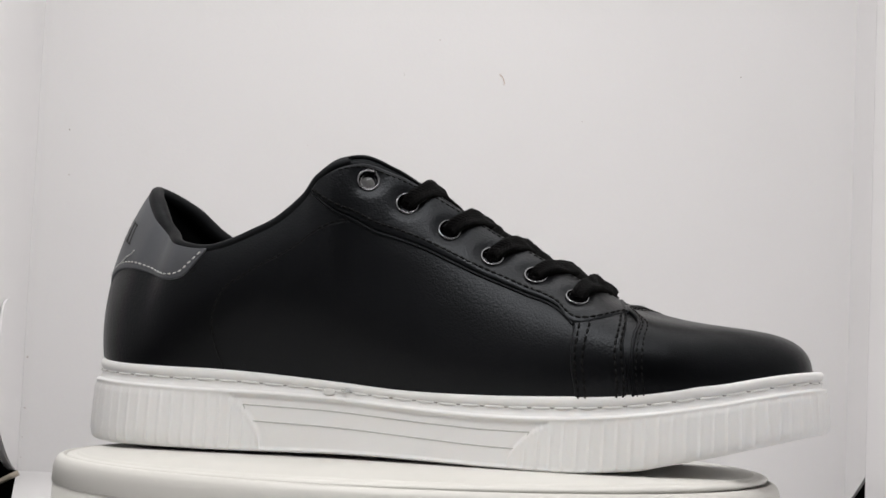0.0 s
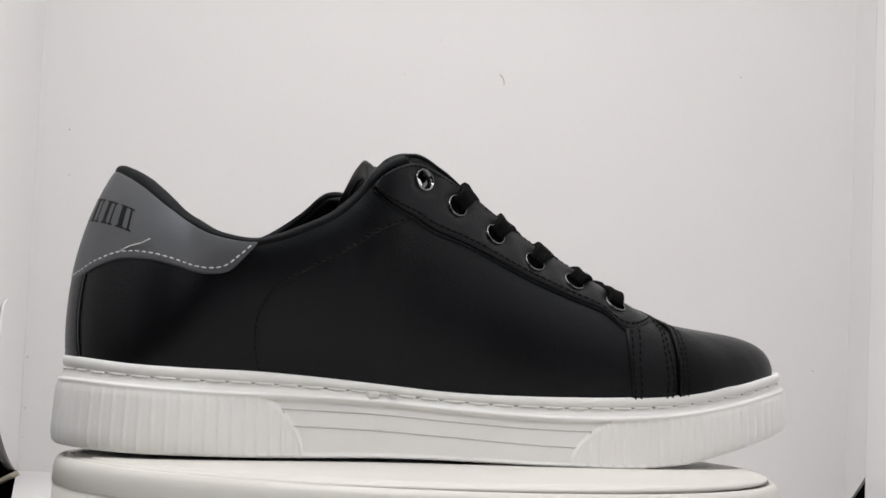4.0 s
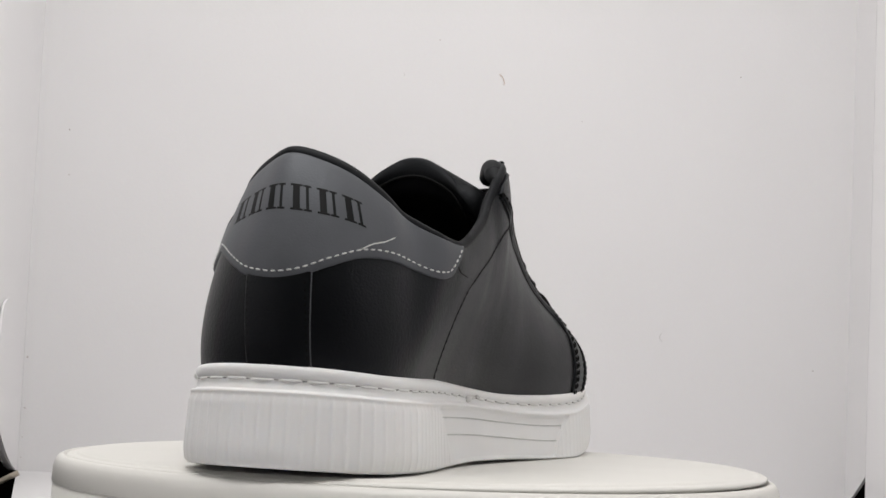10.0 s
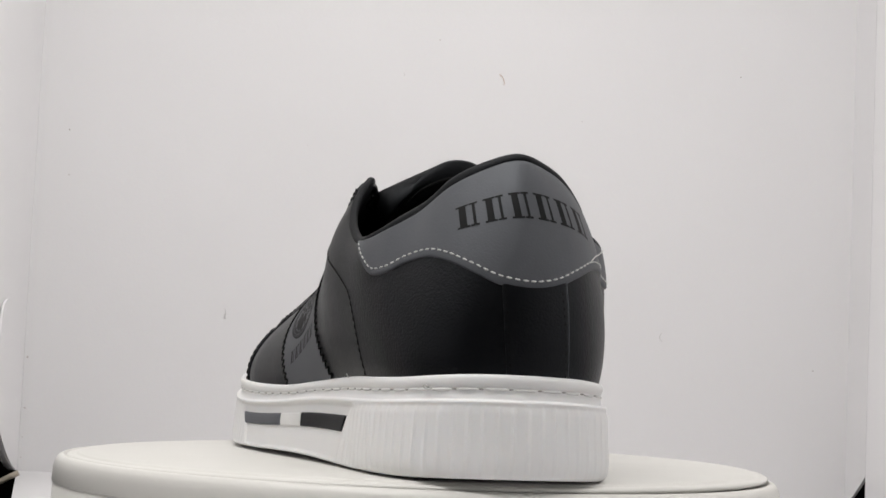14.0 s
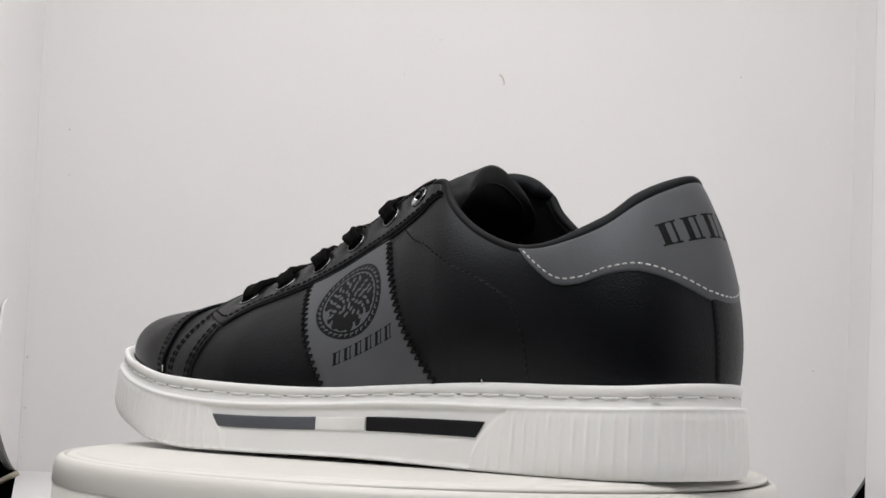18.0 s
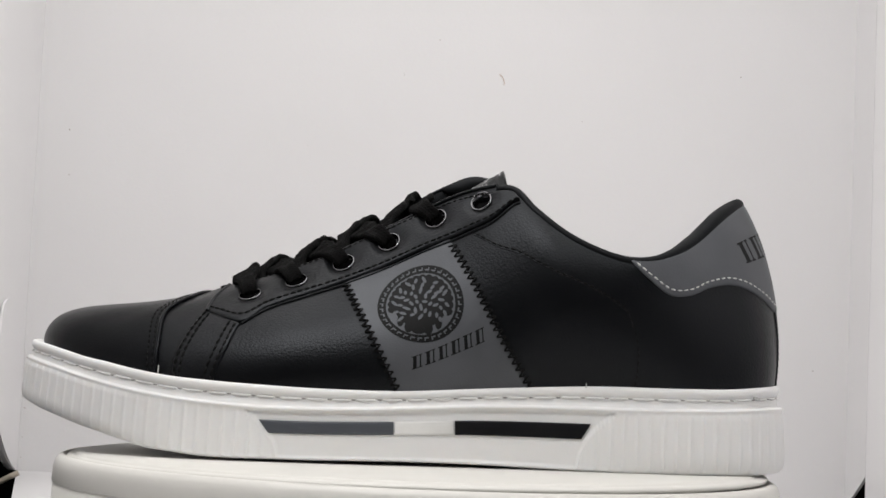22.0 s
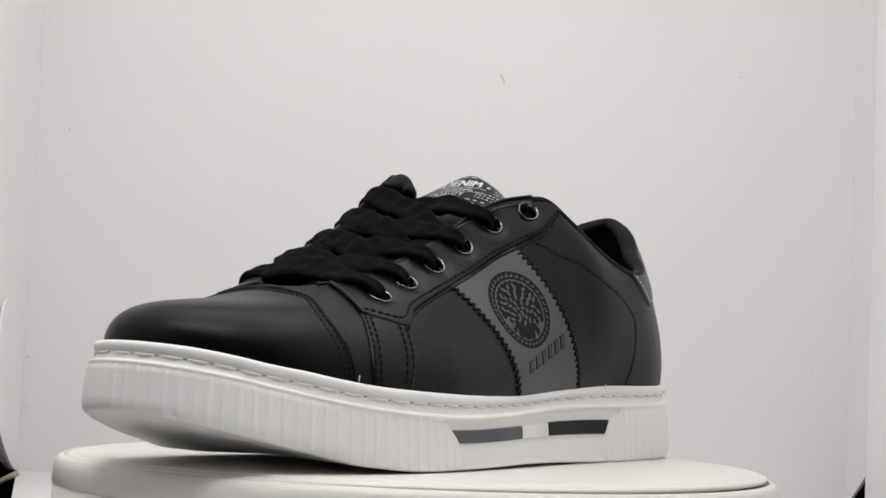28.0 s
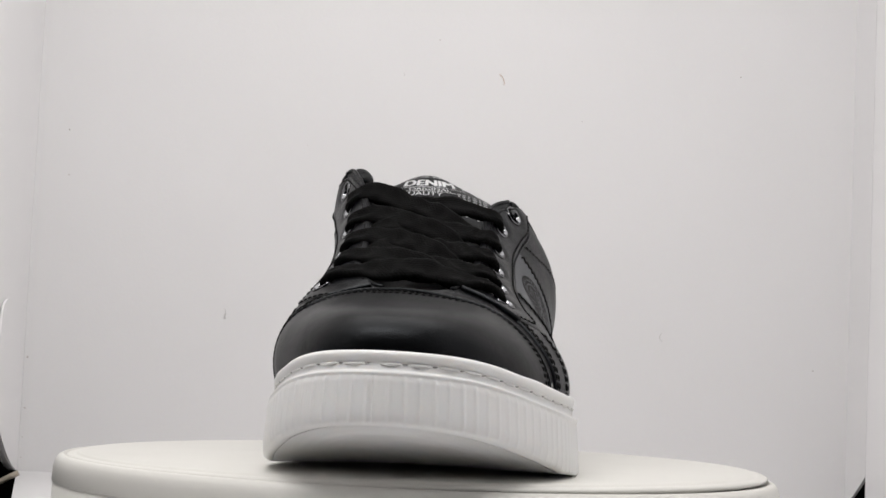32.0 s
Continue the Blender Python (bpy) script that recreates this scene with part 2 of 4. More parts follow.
slab("side_flap", [(LEFT + 0.0003 + 0.0016 * (BACK - 0.0005 - y) / 0.06, y, z) for y, z in flap], 0.0012, LIT_SIDE_PANEL, "white plastic flap with a rounded corner")
# a folded corner joins the back to the other side; its foot is cut away
EDGE = RIGHT + 0.0065
fold = [(RIGHT + 0.0065 * k, BACK - 0.02 * k) for k in np.linspace(0, 1, 6)]
slab("wall_fold", [(x, y, 0.0188 * ((x - RIGHT) / 0.0065) ** 1.15) for x, y in fold] + [(EDGE, BACK - 0.02, ROOF), (RIGHT, BACK, ROOF)], 0.002, PANEL, "folded white corner of the photo box")
slab("wall_right", [(EDGE + 0.004, FRONT, -0.03), (EDGE + 0.004, BACK - 0.0205, -0.03), (EDGE + 0.004, BACK - 0.0205, ROOF), (EDGE + 0.004, FRONT, ROOF)], 0.004, LIT_SIDE_PANEL, "white plastic side panel of the photo box")
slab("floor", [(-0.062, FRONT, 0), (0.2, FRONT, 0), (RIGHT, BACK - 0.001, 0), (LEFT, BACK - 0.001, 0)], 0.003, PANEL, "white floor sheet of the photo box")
slab("ceiling", [(LEFT, FRONT, ROOF), (LEFT, BACK, ROOF), (EDGE, BACK, ROOF), (EDGE, FRONT, ROOF)], 0.004, PANEL, "white roof panel of the photo box")
slab("ground", [(-2, -2, -0.03), (2, -2, -0.03), (2, 2, -0.03), (-2, 2, -0.03)], 0.02, DARK, "dark cloth under the photo box")
slab("backdrop", [(-1.5, 0.6, -0.03), (1.5, 0.6, -0.03), (1.5, 0.6, 1.2), (-1.5, 0.6, 1.2)], 0.01, DARK, "dark room behind the photo box")
CABLE = material("beige_cable", (0.42, 0.37, 0.30), 0.5, grain=0.1)
cable = [(-0.33, 0.25, -0.0284), (-0.305, 0.25, -0.0278), (-0.28, 0.25, -0.020), (-0.255, 0.25, -0.0105), (-0.240, 0.25, -0.0056), (-0.2271, 0.25, -0.0006), (-0.2215, 0.25, 0.0026), (-0.2175, 0.25, 0.0046)]
tagged(mesh_object("cable", *tube(np.array(cable), 0.0016, 10), CABLE), "thin beige cable beside the photo box", "cable")

# specks and a hair on the back panel
MARK = material("brown_speck", (0.50, 0.45, 0.42), 0.8, grain=0.2)
SCUFF = material("grey_scuff", (0.60, 0.585, 0.58), 0.8)
SCUFFS = ((-0.1197, 0.0985, 0.0030, 0.0008), (-0.1187, 0.0970, 0.0016, -0.0010), (0.1430, 0.0958, 0.0026, -0.0016), (-0.0189, 0.2478, 0.0010, 0.0004))
HAIR = material("beige_hair", (0.60, 0.49, 0.43), 0.6)


def specks():
    rnd = random.Random(11)
    out = []
    for x, z, r in ((-0.2187, 0.2031, 0.5), (-0.2174, 0.1758, 0.42), (0.1855, 0.2534, 0.5), (0.2342, 0.0775, 0.4), (0.2365, -0.0, 0.3),
                    (-0.2355, 0.0654, 0.55), (-0.2353, 0.0352, 0.5), (-0.2357, 0.018, 0.3), (-0.2358, 0.006, 0.3), (0.002, 0.268, 0.3), (0.09, 0.222, 0.25), (-0.075, 0.20, 0.25)):
        a = np.linspace(0, 2 * np.pi, 9, endpoint=False)
        k = np.array([rnd.uniform(0.6, 1.2) for _ in a]) * r * MM
        ring = np.stack([x + k * np.cos(a), np.full(9, BACK - 0.0001), z + 0.002 + 1.3 * k * np.sin(a)], 1)
        top = np.stack([x + 0.4 * k * np.cos(a), np.full(9, BACK - 0.00035), z + 0.002 + 0.5 * k * np.sin(a)], 1)
        out.append((np.concatenate([ring, top]), [(i, (i + 1) % 9, 9 + (i + 1) % 9, 9 + i) for i in range(9)] + [tuple(range(9, 18))]))
    back = bpy.data.objects["wall_back"]
    mesh_object("speck", *joined(out), MARK, back, "small brown specks of dirt", kind="stuff")
    hair = np.array([(0.0390, BACK - 0.0003, 0.2505), (0.0403, BACK - 0.0005, 0.2495), (0.0414, BACK - 0.0005, 0.2479), (0.0420, BACK - 0.0005, 0.2459), (0.0420, BACK - 0.0003, 0.2439)])
    for x, z, tall, bow in SCUFFS:
        k = np.linspace(-1, 1, 9)
        w = np.stack([x + bow * (1 - k * k), np.full(9, BACK - 0.0002), z + tall * k], 1)
        mesh_object("scuff", *tube(w, 0.00022, 6, normals=np.tile([0, -1.0, 0], (9, 1))), SCUFF, back, "faint grey scuff")
    mesh_object("hair", *tube(hair, 0.00028, 6, normals=np.tile([0, -1.0, 0], (5, 1))), HAIR, back, "short beige hair")


specks()

# ---- the turntable ----
base = tagged(new("turntable"), "round cream plastic turntable on the box floor", "turntable")
lathe("housing", [(0.0, 0.0), (0.139, 0.0), (0.1410, 0.002), (0.1408, PLATE - 0.0128), (0.1370, PLATE - 0.0128), (0.0, PLATE - 0.0128)], PLASTIC, base, n=192)
lathe("shoulder", [(0.130, PLATE - 0.0127), (0.1409, PLATE - 0.0127), (0.1411, PLATE - 0.0122), (0.1408, PLATE - 0.0072), (0.1401, PLATE - 0.0048), (0.1390, PLATE - 0.0034), (0.1378, PLATE - 0.0028),
                   (0.1367, PLATE - 0.0028), (0.1365, PLATE - 0.0041), (0.130, PLATE - 0.0041)], PLASTIC, base, "rounded cream plastic shoulder ring", n=192)
platter = tagged(new("turntable_plate"), "round cream plastic plate with a stepped rim", "turntable plate")
lathe("plate", [(0.0, -0.0030), (0.1350, -0.0030), (0.1358, -0.0027), (0.1362, -0.0020), (0.1357, -0.0013), (0.1347, -0.0009), (0.1334, -0.0008), (0.1326, -0.0009), (0.1320, -0.0005),
                (0.1312, -0.0001), (0.1300, 0.0), (0.06, 0.0), (0.0, 0.0)], PLASTIC, platter, n=192)

# ---- the sneaker ----
shoe = tagged(new("sneaker"), "black leather low sneaker with grey trim and thick white sole", "shoe")

N = 2400
S = np.arange(N) / N
edge, out = outline(S)
X = edge[:, 0]
zb, zr, zt = (along(r, X)[:, 0] for r in (BASE_Z, RIDGE_Z, TOP_Z))


def smoothstep(x, a, b):
    u = np.clip((x - a) / (b - a), 0, 1)
    return u * u * (3 - 2 * u)


def sole_side():
    """The sole's wall from the ground up: ribbed toe and heel, plain waist, ridge, stitched lip."""
    arc = np.concatenate([[0], np.cumsum(np.linalg.norm(np.diff(edge, axis=0), axis=1))])
    away = np.abs(np.mod(arc / 4.9 + 0.5, 1.0) - 0.5) * 4.9
    rib = np.exp(-(away / 0.75) ** 2)
    left = out[:, 1] > 0
    h = zr - zb
    ends = smoothstep(np.abs(X - 5), 70, 112)
    tuck = ends * 0.7
    rows = [(3.0 + tuck, zb + 0.22), (2.0 + tuck, zb + 0.1), (1.0 + tuck, zb + 0.25), (0.3 + tuck * 0.95, zb + 0.9)]
    for q in np.linspace(0.06, 0.93, 18):
        back = np.where(left, -62 - 16 * q ** 2.2, -54 - 16 * q ** 2.2)
        front = np.where(left, 46 + 15 * q ** 2.2, 48 + 18 * q ** 2.2)
        plain = smoothstep(X, back - 0.45, back + 0.45) * (1 - smoothstep(X, front - 0.45, front + 0.45))
        bead = np.exp(-((X - back + 0.5) / 0.5) ** 2) + np.exp(-((X - front - 0.5) / 0.5) ** 2)
        fade = min(1.0, (0.97 - q) / 0.08)
        near = np.minimum(1, np.minimum(np.abs(X - back), np.abs(X - front)) / 6)
        rows.append((0.1 + 1.5 * q + plain * 1.1 + (1 - plain) * (0.15 + (0.2 - rib * 0.34 * near) * fade) - 0.3 * bead * fade + ends * (1.5 * max(0.0, 1 - q / 0.3) ** 2 - 0.8 * fade), zb + q * h))
    rows += [(1.45, zr - 0.7), (1.2, zr - 0.25), (1.25, zr + 0.15), (1.6, zr + 0.5), (2.6, zr + 0.65), (3.1, zr + 1.0)]
    g = zt - zr
    rows += [(3.3, zr + 0.34 * g), (3.42, zr + 0.40 * g), (3.55, zr + 0.45 * g), (3.5, zr + 0.52 * g), (3.15, zr + 0.58 * g), (2.75, zr + 0.70 * g), (2.7, zr + 0.84 * g),
             (3.1, zr + 0.95 * g), (3.7, zt), (4.4, zt - 0.1), (5.2, zt - 0.8), (7.0, zt - 2.0)]
    v = np.stack([np.concatenate([edge - out * np.broadcast_to(np.asarray(i), (N,))[:, None], np.broadcast_to(z, (N,))[:, None]], 1) for i, z in rows], 1)
    return v * MM


side = sole_side()
sole = mesh_object("midsole", side.reshape(-1, 3), grid_faces(N, side.shape[1], wrap_rows=True, flip=True), RUBBER, shoe, "white rubber cupsole with ribbed toe and heel")


def sole_bottom():
    """The tread: rings from the wall's foot to the middle line."""
    m, rings = 300, 41
    s = np.arange(m) / m
    e, n = outline(s, 3.8)
    foot = along(BASE_Z, outline(s)[0][:, 0])[:, 0]
    mid = np.stack([np.clip(e[:, 0], -105, 118), np.full(m, 3.0)], 1)
    out_rows = []
    for k in np.linspace(0, 1, rings):
        p = e * (1 - k) + mid * k
        own = along(BASE_Z, p[:, 0])[:, 0]
        z = foot + (own - foot) * min(1, k * 3) + 0.12 + 1.4 * np.sin(k * np.pi / 2)
        ridge = np.clip((p[:, 0] - 85) / 30, 0, 1) * (0.06 < k < 0.6)
        out_rows.append(np.concatenate([p, (z + ridge * 0.12 * (0.5 - 0.5 * np.cos(2 * np.pi * k * 10)))[:, None]], 1))
    v = np.stack(out_rows, 1) * MM
    return v.reshape(-1, 3), grid_faces(m, rings, wrap_rows=True)


mesh_object("outsole", *sole_bottom(), RUBBER, shoe, "white rubber tread")

# upper
US, UV = 420, 40
gs, gv = np.meshgrid(np.arange(US) / US, np.linspace(0, 1, UV), indexing="ij")
outer = upper(gs, gv)
mesh_object("upper", outer.reshape(-1, 3) * MM, grid_faces(US, UV, wrap_rows=True, flip=True), BLACK, shoe, "black grained leather upper")
inner = upper(gs, 1 - gv * 0.97, -3.2)
inner[:, 0] = outer[:, -1]
mesh_object("lining", inner.reshape(-1, 3) * MM, grid_faces(US, UV, wrap_rows=True, flip=True), LINING, shoe, "padded black leather lining")

# ---- things laid on the upper: all places are (share round the shoe, height from sole to edge) ----
THREAD = material("black_thread", (0.004, 0.004, 0.004), 0.75, grain=0.4, grain_size=0.0003, bump=0.4, spec=0.15)
WHITE_THREAD = material("pale_thread", (0.62, 0.62, 0.60), 0.7, grain=0.3, grain_size=0.0004, bump=0.3)


def woven(name, color):
    """Flat braid: ribs that slant to either side of the middle, in the strip's own coordinates (millimetres)."""
    m = material(name, color, 0.9, grain=0.6, grain_size=0.0007, spec=0.09, tone=tuple(c * 0.6 for c in color), tone_size=0.006)
    n, l = m.node_tree.nodes, m.node_tree.links
    uv = n.new("ShaderNodeUVMap")
    uv.uv_map = "strip"
    part_ = n.new("ShaderNodeSeparateXYZ")
    l.new(uv.outputs["UV"], part_.inputs["Vector"])

    def do(op, a, b=None):
        k = n.new("ShaderNodeMath")
        k.operation = op
        for i, x in enumerate((a, b)):
            if x is None:
                continue
            if isinstance(x, (int, float)):
                k.inputs[i].default_value = x
            else:
                l.new(x, k.inputs[i])
        return k.outputs[0]

    across = do("ABSOLUTE", part_.outputs["Y"])
    slant = do("SINE", do("MULTIPLY", do("ADD", part_.outputs["X"], do("MULTIPLY", across, 0.8)), 4.6))
    cords = do("SINE", do("MULTIPLY", part_.outputs["Y"], 5.4))
    high = do("ADD", do("MULTIPLY", slant, 0.5), do("MULTIPLY", cords, 0.35))
    fuzz = n.new("ShaderNodeTexNoise")
    fuzz.inputs["Scale"].default_value, fuzz.inputs["Detail"].default_value = 1800, 3
    co = n["Texture Coordinate"]
    l.new(co.outputs["Object"], fuzz.inputs["Vector"])
    bp = n.new("ShaderNodeBump")
    bp.inputs["Strength"].default_value, bp.inputs["Distance"].default_value = 0.45, 0.00028
    l.new(do("ADD", high, do("MULTIPLY", fuzz.outputs["Fac"], 1.1)), bp.inputs["Height"])
    l.new(bp.outputs["Normal"], n["Principled BSDF"].inputs["Normal"])
    return m


LACE = woven("black_lace", (0.0030, 0.0029, 0.0029))
GUNMETAL = material("gunmetal", (0.17, 0.17, 0.178), 0.08, metal=1.0, tone=(0.14, 0.14, 0.147))
PRINT = material("dark_print", (0.004, 0.004, 0.0042), 0.6, grain=0.3, grain_size=0.0008, spec=0.15)
WHITE_PRINT = material("white_print", (0.62, 0.62, 0.63), 0.6, grain=0.25, grain_size=0.0006)
GREY_RUBBER = material("grey_rubber", (0.072, 0.078, 0.092), 0.45, grain=0.1, grain_size=0.0007, bump=0.1)
BLACK_RUBBER = material("black_rubber", (0.004, 0.004, 0.0055), 0.5, spec=0.2, grain=0.1, grain_size=0.0007, bump=0.1)
WHITE_RUBBER = material("bright_rubber", (0.75, 0.745, 0.73), 0.45, bump=0.05, grain_size=0.0007)
GROOVE_SHADE = material("groove_shade", (0.58, 0.58, 0.56), 0.7, grain=0.1, grain_size=0.0006)
# grey that stands in for the shade inside the needle holes
HOLE_SHADE = material("needle_hole", (0.33, 0.32, 0.31), 0.9)


def path(ctrl, n):
    """A smooth path through (s, v) points, n points at even steps over the surface."""
    c = np.array(ctrl, float)
    p = upper(c[:, 0], c[:, 1])
    k = np.concatenate([[0], np.cumsum(np.linalg.norm(np.diff(p, axis=0), axis=1) + 1e-6)])
    rows = np.concatenate([k[:, None], c], 1)
    q = along(rows, np.linspace(0, k[-1], max(n * 4, 40)))
    w = upper(q[:, 0], q[:, 1])
    a = np.concatenate([[0], np.cumsum(np.linalg.norm(np.diff(w, axis=0), axis=1))])
    t = np.linspace(0, a[-1], n)
    return np.stack([np.interp(t, a, q[:, 0]), np.interp(t, a, q[:, 1])], 1), a[-1]


def normal(s, v):
    d = upper(s, v, 1.0) - upper(s, v)
    return d / (np.linalg.norm(d, axis=-1, keepdims=True) + 1e-12)


def panel(name, low, high, mat, lift, parent, label="", n=90, m=26, sink=0.4):
    """A sheet sewn on the upper between two edges, with rounded borders."""
    a, _ = path(low, n)
    b, _ = path(high, n)
    rim = [0, 0, 0.008, 0.02, 0.04]
    ta = np.concatenate([rim, np.linspace(0.07, 0.93, m), [0.96, 0.98, 0.992, 1, 1]])
    h = np.concatenate([[-sink, 0.3 * lift, 0.62 * lift, 0.82 * lift, 0.95 * lift], np.full(m, lift), [0.95 * lift, 0.82 * lift, 0.62 * lift, 0.3 * lift, -sink]])
    g = a[:, None] * (1 - ta[None, :, None]) + b[:, None] * ta[None, :, None]
    hh = np.broadcast_to(h, g.shape[:2]).copy()
    g = np.concatenate([g[:1], g, g[-1:]])
    hh = np.concatenate([np.full_like(hh[:1], -sink), hh, np.full_like(hh[:1], -sink)])
    g[..., 1] = np.clip(g[..., 1], 0, 1)
    v = upper(g[..., 0], g[..., 1], hh) * MM
    ob = mesh_object(name, v.reshape(-1, 3), grid_faces(*v.shape[:2]), mat, parent, label)
    bm = bmesh.new()
    bm.from_mesh(ob.data)
    bmesh.ops.recalc_face_normals(bm, faces=bm.faces[:])
    f = bm.faces[len(bm.faces) // 2]
    if f.normal.dot(Vector(f.calc_center_median()) - Vector((0.0, 0.005, 0.05))) < 0:
        bmesh.ops.reverse_faces(bm, faces=bm.faces[:])
    bm.to_mesh(ob.data)
    bm.free()
    return ob


def stitches(name, ctrl, mat, parent, pitch=2.3, share=0.72, r=0.33, lift=1.0, label=""):
    """A row of sewn stitches along a path."""
    _, length = path(ctrl, 30)
    n = max(2, int(length / pitch))
    q, _ = path(ctrl, n * 4 + 1)
    p, nn = upper(q[:, 0], q[:, 1], lift), normal(q[:, 0], q[:, 1])
    out = []
    for i in range(n):
        k = np.linspace(i * 4, i * 4 + 4 * share, 4)
        w = np.stack([np.interp(k, np.arange(len(p)), p[:, c]) for c in range(3)], 1)
        u = nn[i * 4 + 1]
        w += u * np.array([-0.4, -0.08, -0.08, -0.4])[:, None]
        out.append(tube(w * MM, np.array([0.75, 1, 1, 0.75]) * r * MM, 5, normals=np.tile(u, (4, 1))))
    v, f = joined(out)
    return mesh_object(name, v, f, mat, parent, label, kind="stuff")


def zigzag(name, ctrl, mat, parent, width, pitch, lift, r=0.42):
    _, length = path(ctrl, 30)
    n = int(length / pitch)
    q, _ = path(ctrl, 2 * n + 1)
    p, nn = upper(q[:, 0], q[:, 1], lift), normal(q[:, 0], q[:, 1])
    t = np.gradient(p, axis=0)
    side = np.cross(nn, t)
    side /= np.linalg.norm(side, axis=1, keepdims=True)
    p = p + side * np.where(np.arange(len(p)) % 2 == 0, width / 2, -width / 2)[:, None]
    out = []
    for i in range(len(p) - 1):
        w = np.stack([p[i], p[i] * 0.5 + p[i + 1] * 0.5 + nn[i] * 0.2, p[i + 1]])
        out.append(tube(w * MM, r * MM, 5, normals=nn[i:i + 3] if i + 3 <= len(nn) else np.tile(nn[i], (3, 1))))
    v, f = joined(out)
    return mesh_object(name, v, f, mat, parent, "black zigzag stitching", kind="stuff")


def cord(name, ctrl, mat, parent, r, lift, n=120, label="", flat=1.0):
    q, _ = path(ctrl, n)
    p = upper(q[:, 0], np.clip(q[:, 1], 0, 1), lift)
    v, f = tube(p * MM, np.asarray(r) * MM, 10, flat, normals=normal(q[:, 0], q[:, 1]))
    return mesh_object(name, v, f, mat, parent, label)


def shifted(ctrl, ds=0.0, dv=0.0):
    return [(s + ds, v + dv) for s, v in ctrl]


# toe cap: sewn over the vamp
TOE = [(-0.1407, 0.0), (-0.1395, 0.217), (-0.1297, 0.451), (-0.115, 0.62), (-0.105, 0.80), (-0.085, 0.93), (-0.035, 0.972), (0.0, 0.965), (0.042, 0.93), (0.093, 0.77), (0.1245, 0.48), (0.1435, 0.25), (0.1525, 0.0)]
toe_cap = panel("toe_cap", [(-0.1407, 0.0), (-0.09, 0.0), (-0.03, 0.0), (0.0, 0.0), (0.03, 0.0), (0.09, 0.0), (0.1525, 0.0)], TOE, BLACK_SMOOTH, 1.1, shoe, "smooth black leather toe cap", n=140)
INNER = [(s * 0.983, v * 0.972) for s, v in TOE]
stitches("stitching", INNER, THREAD, toe_cap, lift=1.25, r=0.36)
stitches("stitching", [(s * 0.962, v * 0.942) for s, v in TOE], THREAD, toe_cap, lift=1.25, r=0.36)
cord("edge_fold", [(s * 0.997, min(v, 0.97)) for s, v in TOE], BLACK_SMOOTH, toe_cap, 0.75, 0.75)

# straps beside the toe cap
for front, rear in (([(0.1605, 0.0), (0.1565, 0.32), (0.1515, 0.525)], [(0.1812, 0.0), (0.1834, 0.22), (0.1822, 0.415)]),
                    ([(-0.1436, 0.0), (-0.1381, 0.406), (-0.118, 0.72)], [(-0.1672, 0.0), (-0.1681, 0.254), (-0.1649, 0.506)])):
    strap = panel("strap", front, rear, BLACK_TRIM, 1.0, shoe, "black leather strap with double stitching", n=50, m=14)
    for e, d in ((front, 1), (rear, -1)):
        for k in (0.07, 0.2):
            mid = [(a[0] + (b[0] - a[0]) * k, a[1] + (b[1] - a[1]) * k) for a, b in (zip(front, rear) if d > 0 else zip(rear, front))]
            stitches("stitching", mid, THREAD, strap, lift=1.2, r=0.48, pitch=2.7, share=0.8)

# grey side stripe
stripe = panel("side_stripe", [(0.2512, 0.0), (0.2433, 0.257), (0.2366, 0.471), (0.2275, 0.735)], [(0.304, 0.0), (0.291, 0.298), (0.2827, 0.542), (0.2742, 0.79)], GREY, 0.35, shoe,
               "smooth dark grey leather side stripe", n=60, m=40)
zigzag("stitching", [(0.2508, 0.02), (0.2433, 0.257), (0.2366, 0.471), (0.2285, 0.70)], THREAD, stripe, 3.1, 2.7, 0.30, 0.36)
zigzag("stitching", [(0.3035, 0.02), (0.291, 0.298), (0.2827, 0.542), (0.2750, 0.757)], THREAD, stripe, 3.1, 2.7, 0.30, 0.36)

# eyestays
STAY_A = ([(0.3065, 0.945), (0.2944, 0.838), (0.2808, 0.797), (0.2594, 0.782), (0.2444, 0.758), (0.228, 0.718), (0.2058, 0.635), (0.1905, 0.547), (0.1826, 0.43), (0.168, 0.47), (0.1543, 0.517)],
          [(0.3035, 0.962), (0.294, 0.965), (0.284, 0.972), (0.265, 0.985), (0.248, 1), (0.228, 1), (0.205, 1), (0.18, 1), (0.15, 1), (0.135, 1), (0.122, 0.97)])
STAY_B = ([(-0.2777, 0.945), (-0.2698, 0.83), (-0.2586, 0.752), (-0.2371, 0.709), (-0.2124, 0.667), (-0.1888, 0.64), (-0.1731, 0.61), (-0.1649, 0.506), (-0.143, 0.608), (-0.118, 0.72)],
          [(-0.274, 0.962), (-0.267, 0.966), (-0.259, 0.972), (-0.243, 0.985), (-0.222, 1), (-0.20, 1), (-0.18, 1), (-0.15, 1), (-0.118, 1), (-0.10, 0.97)])
stays = []
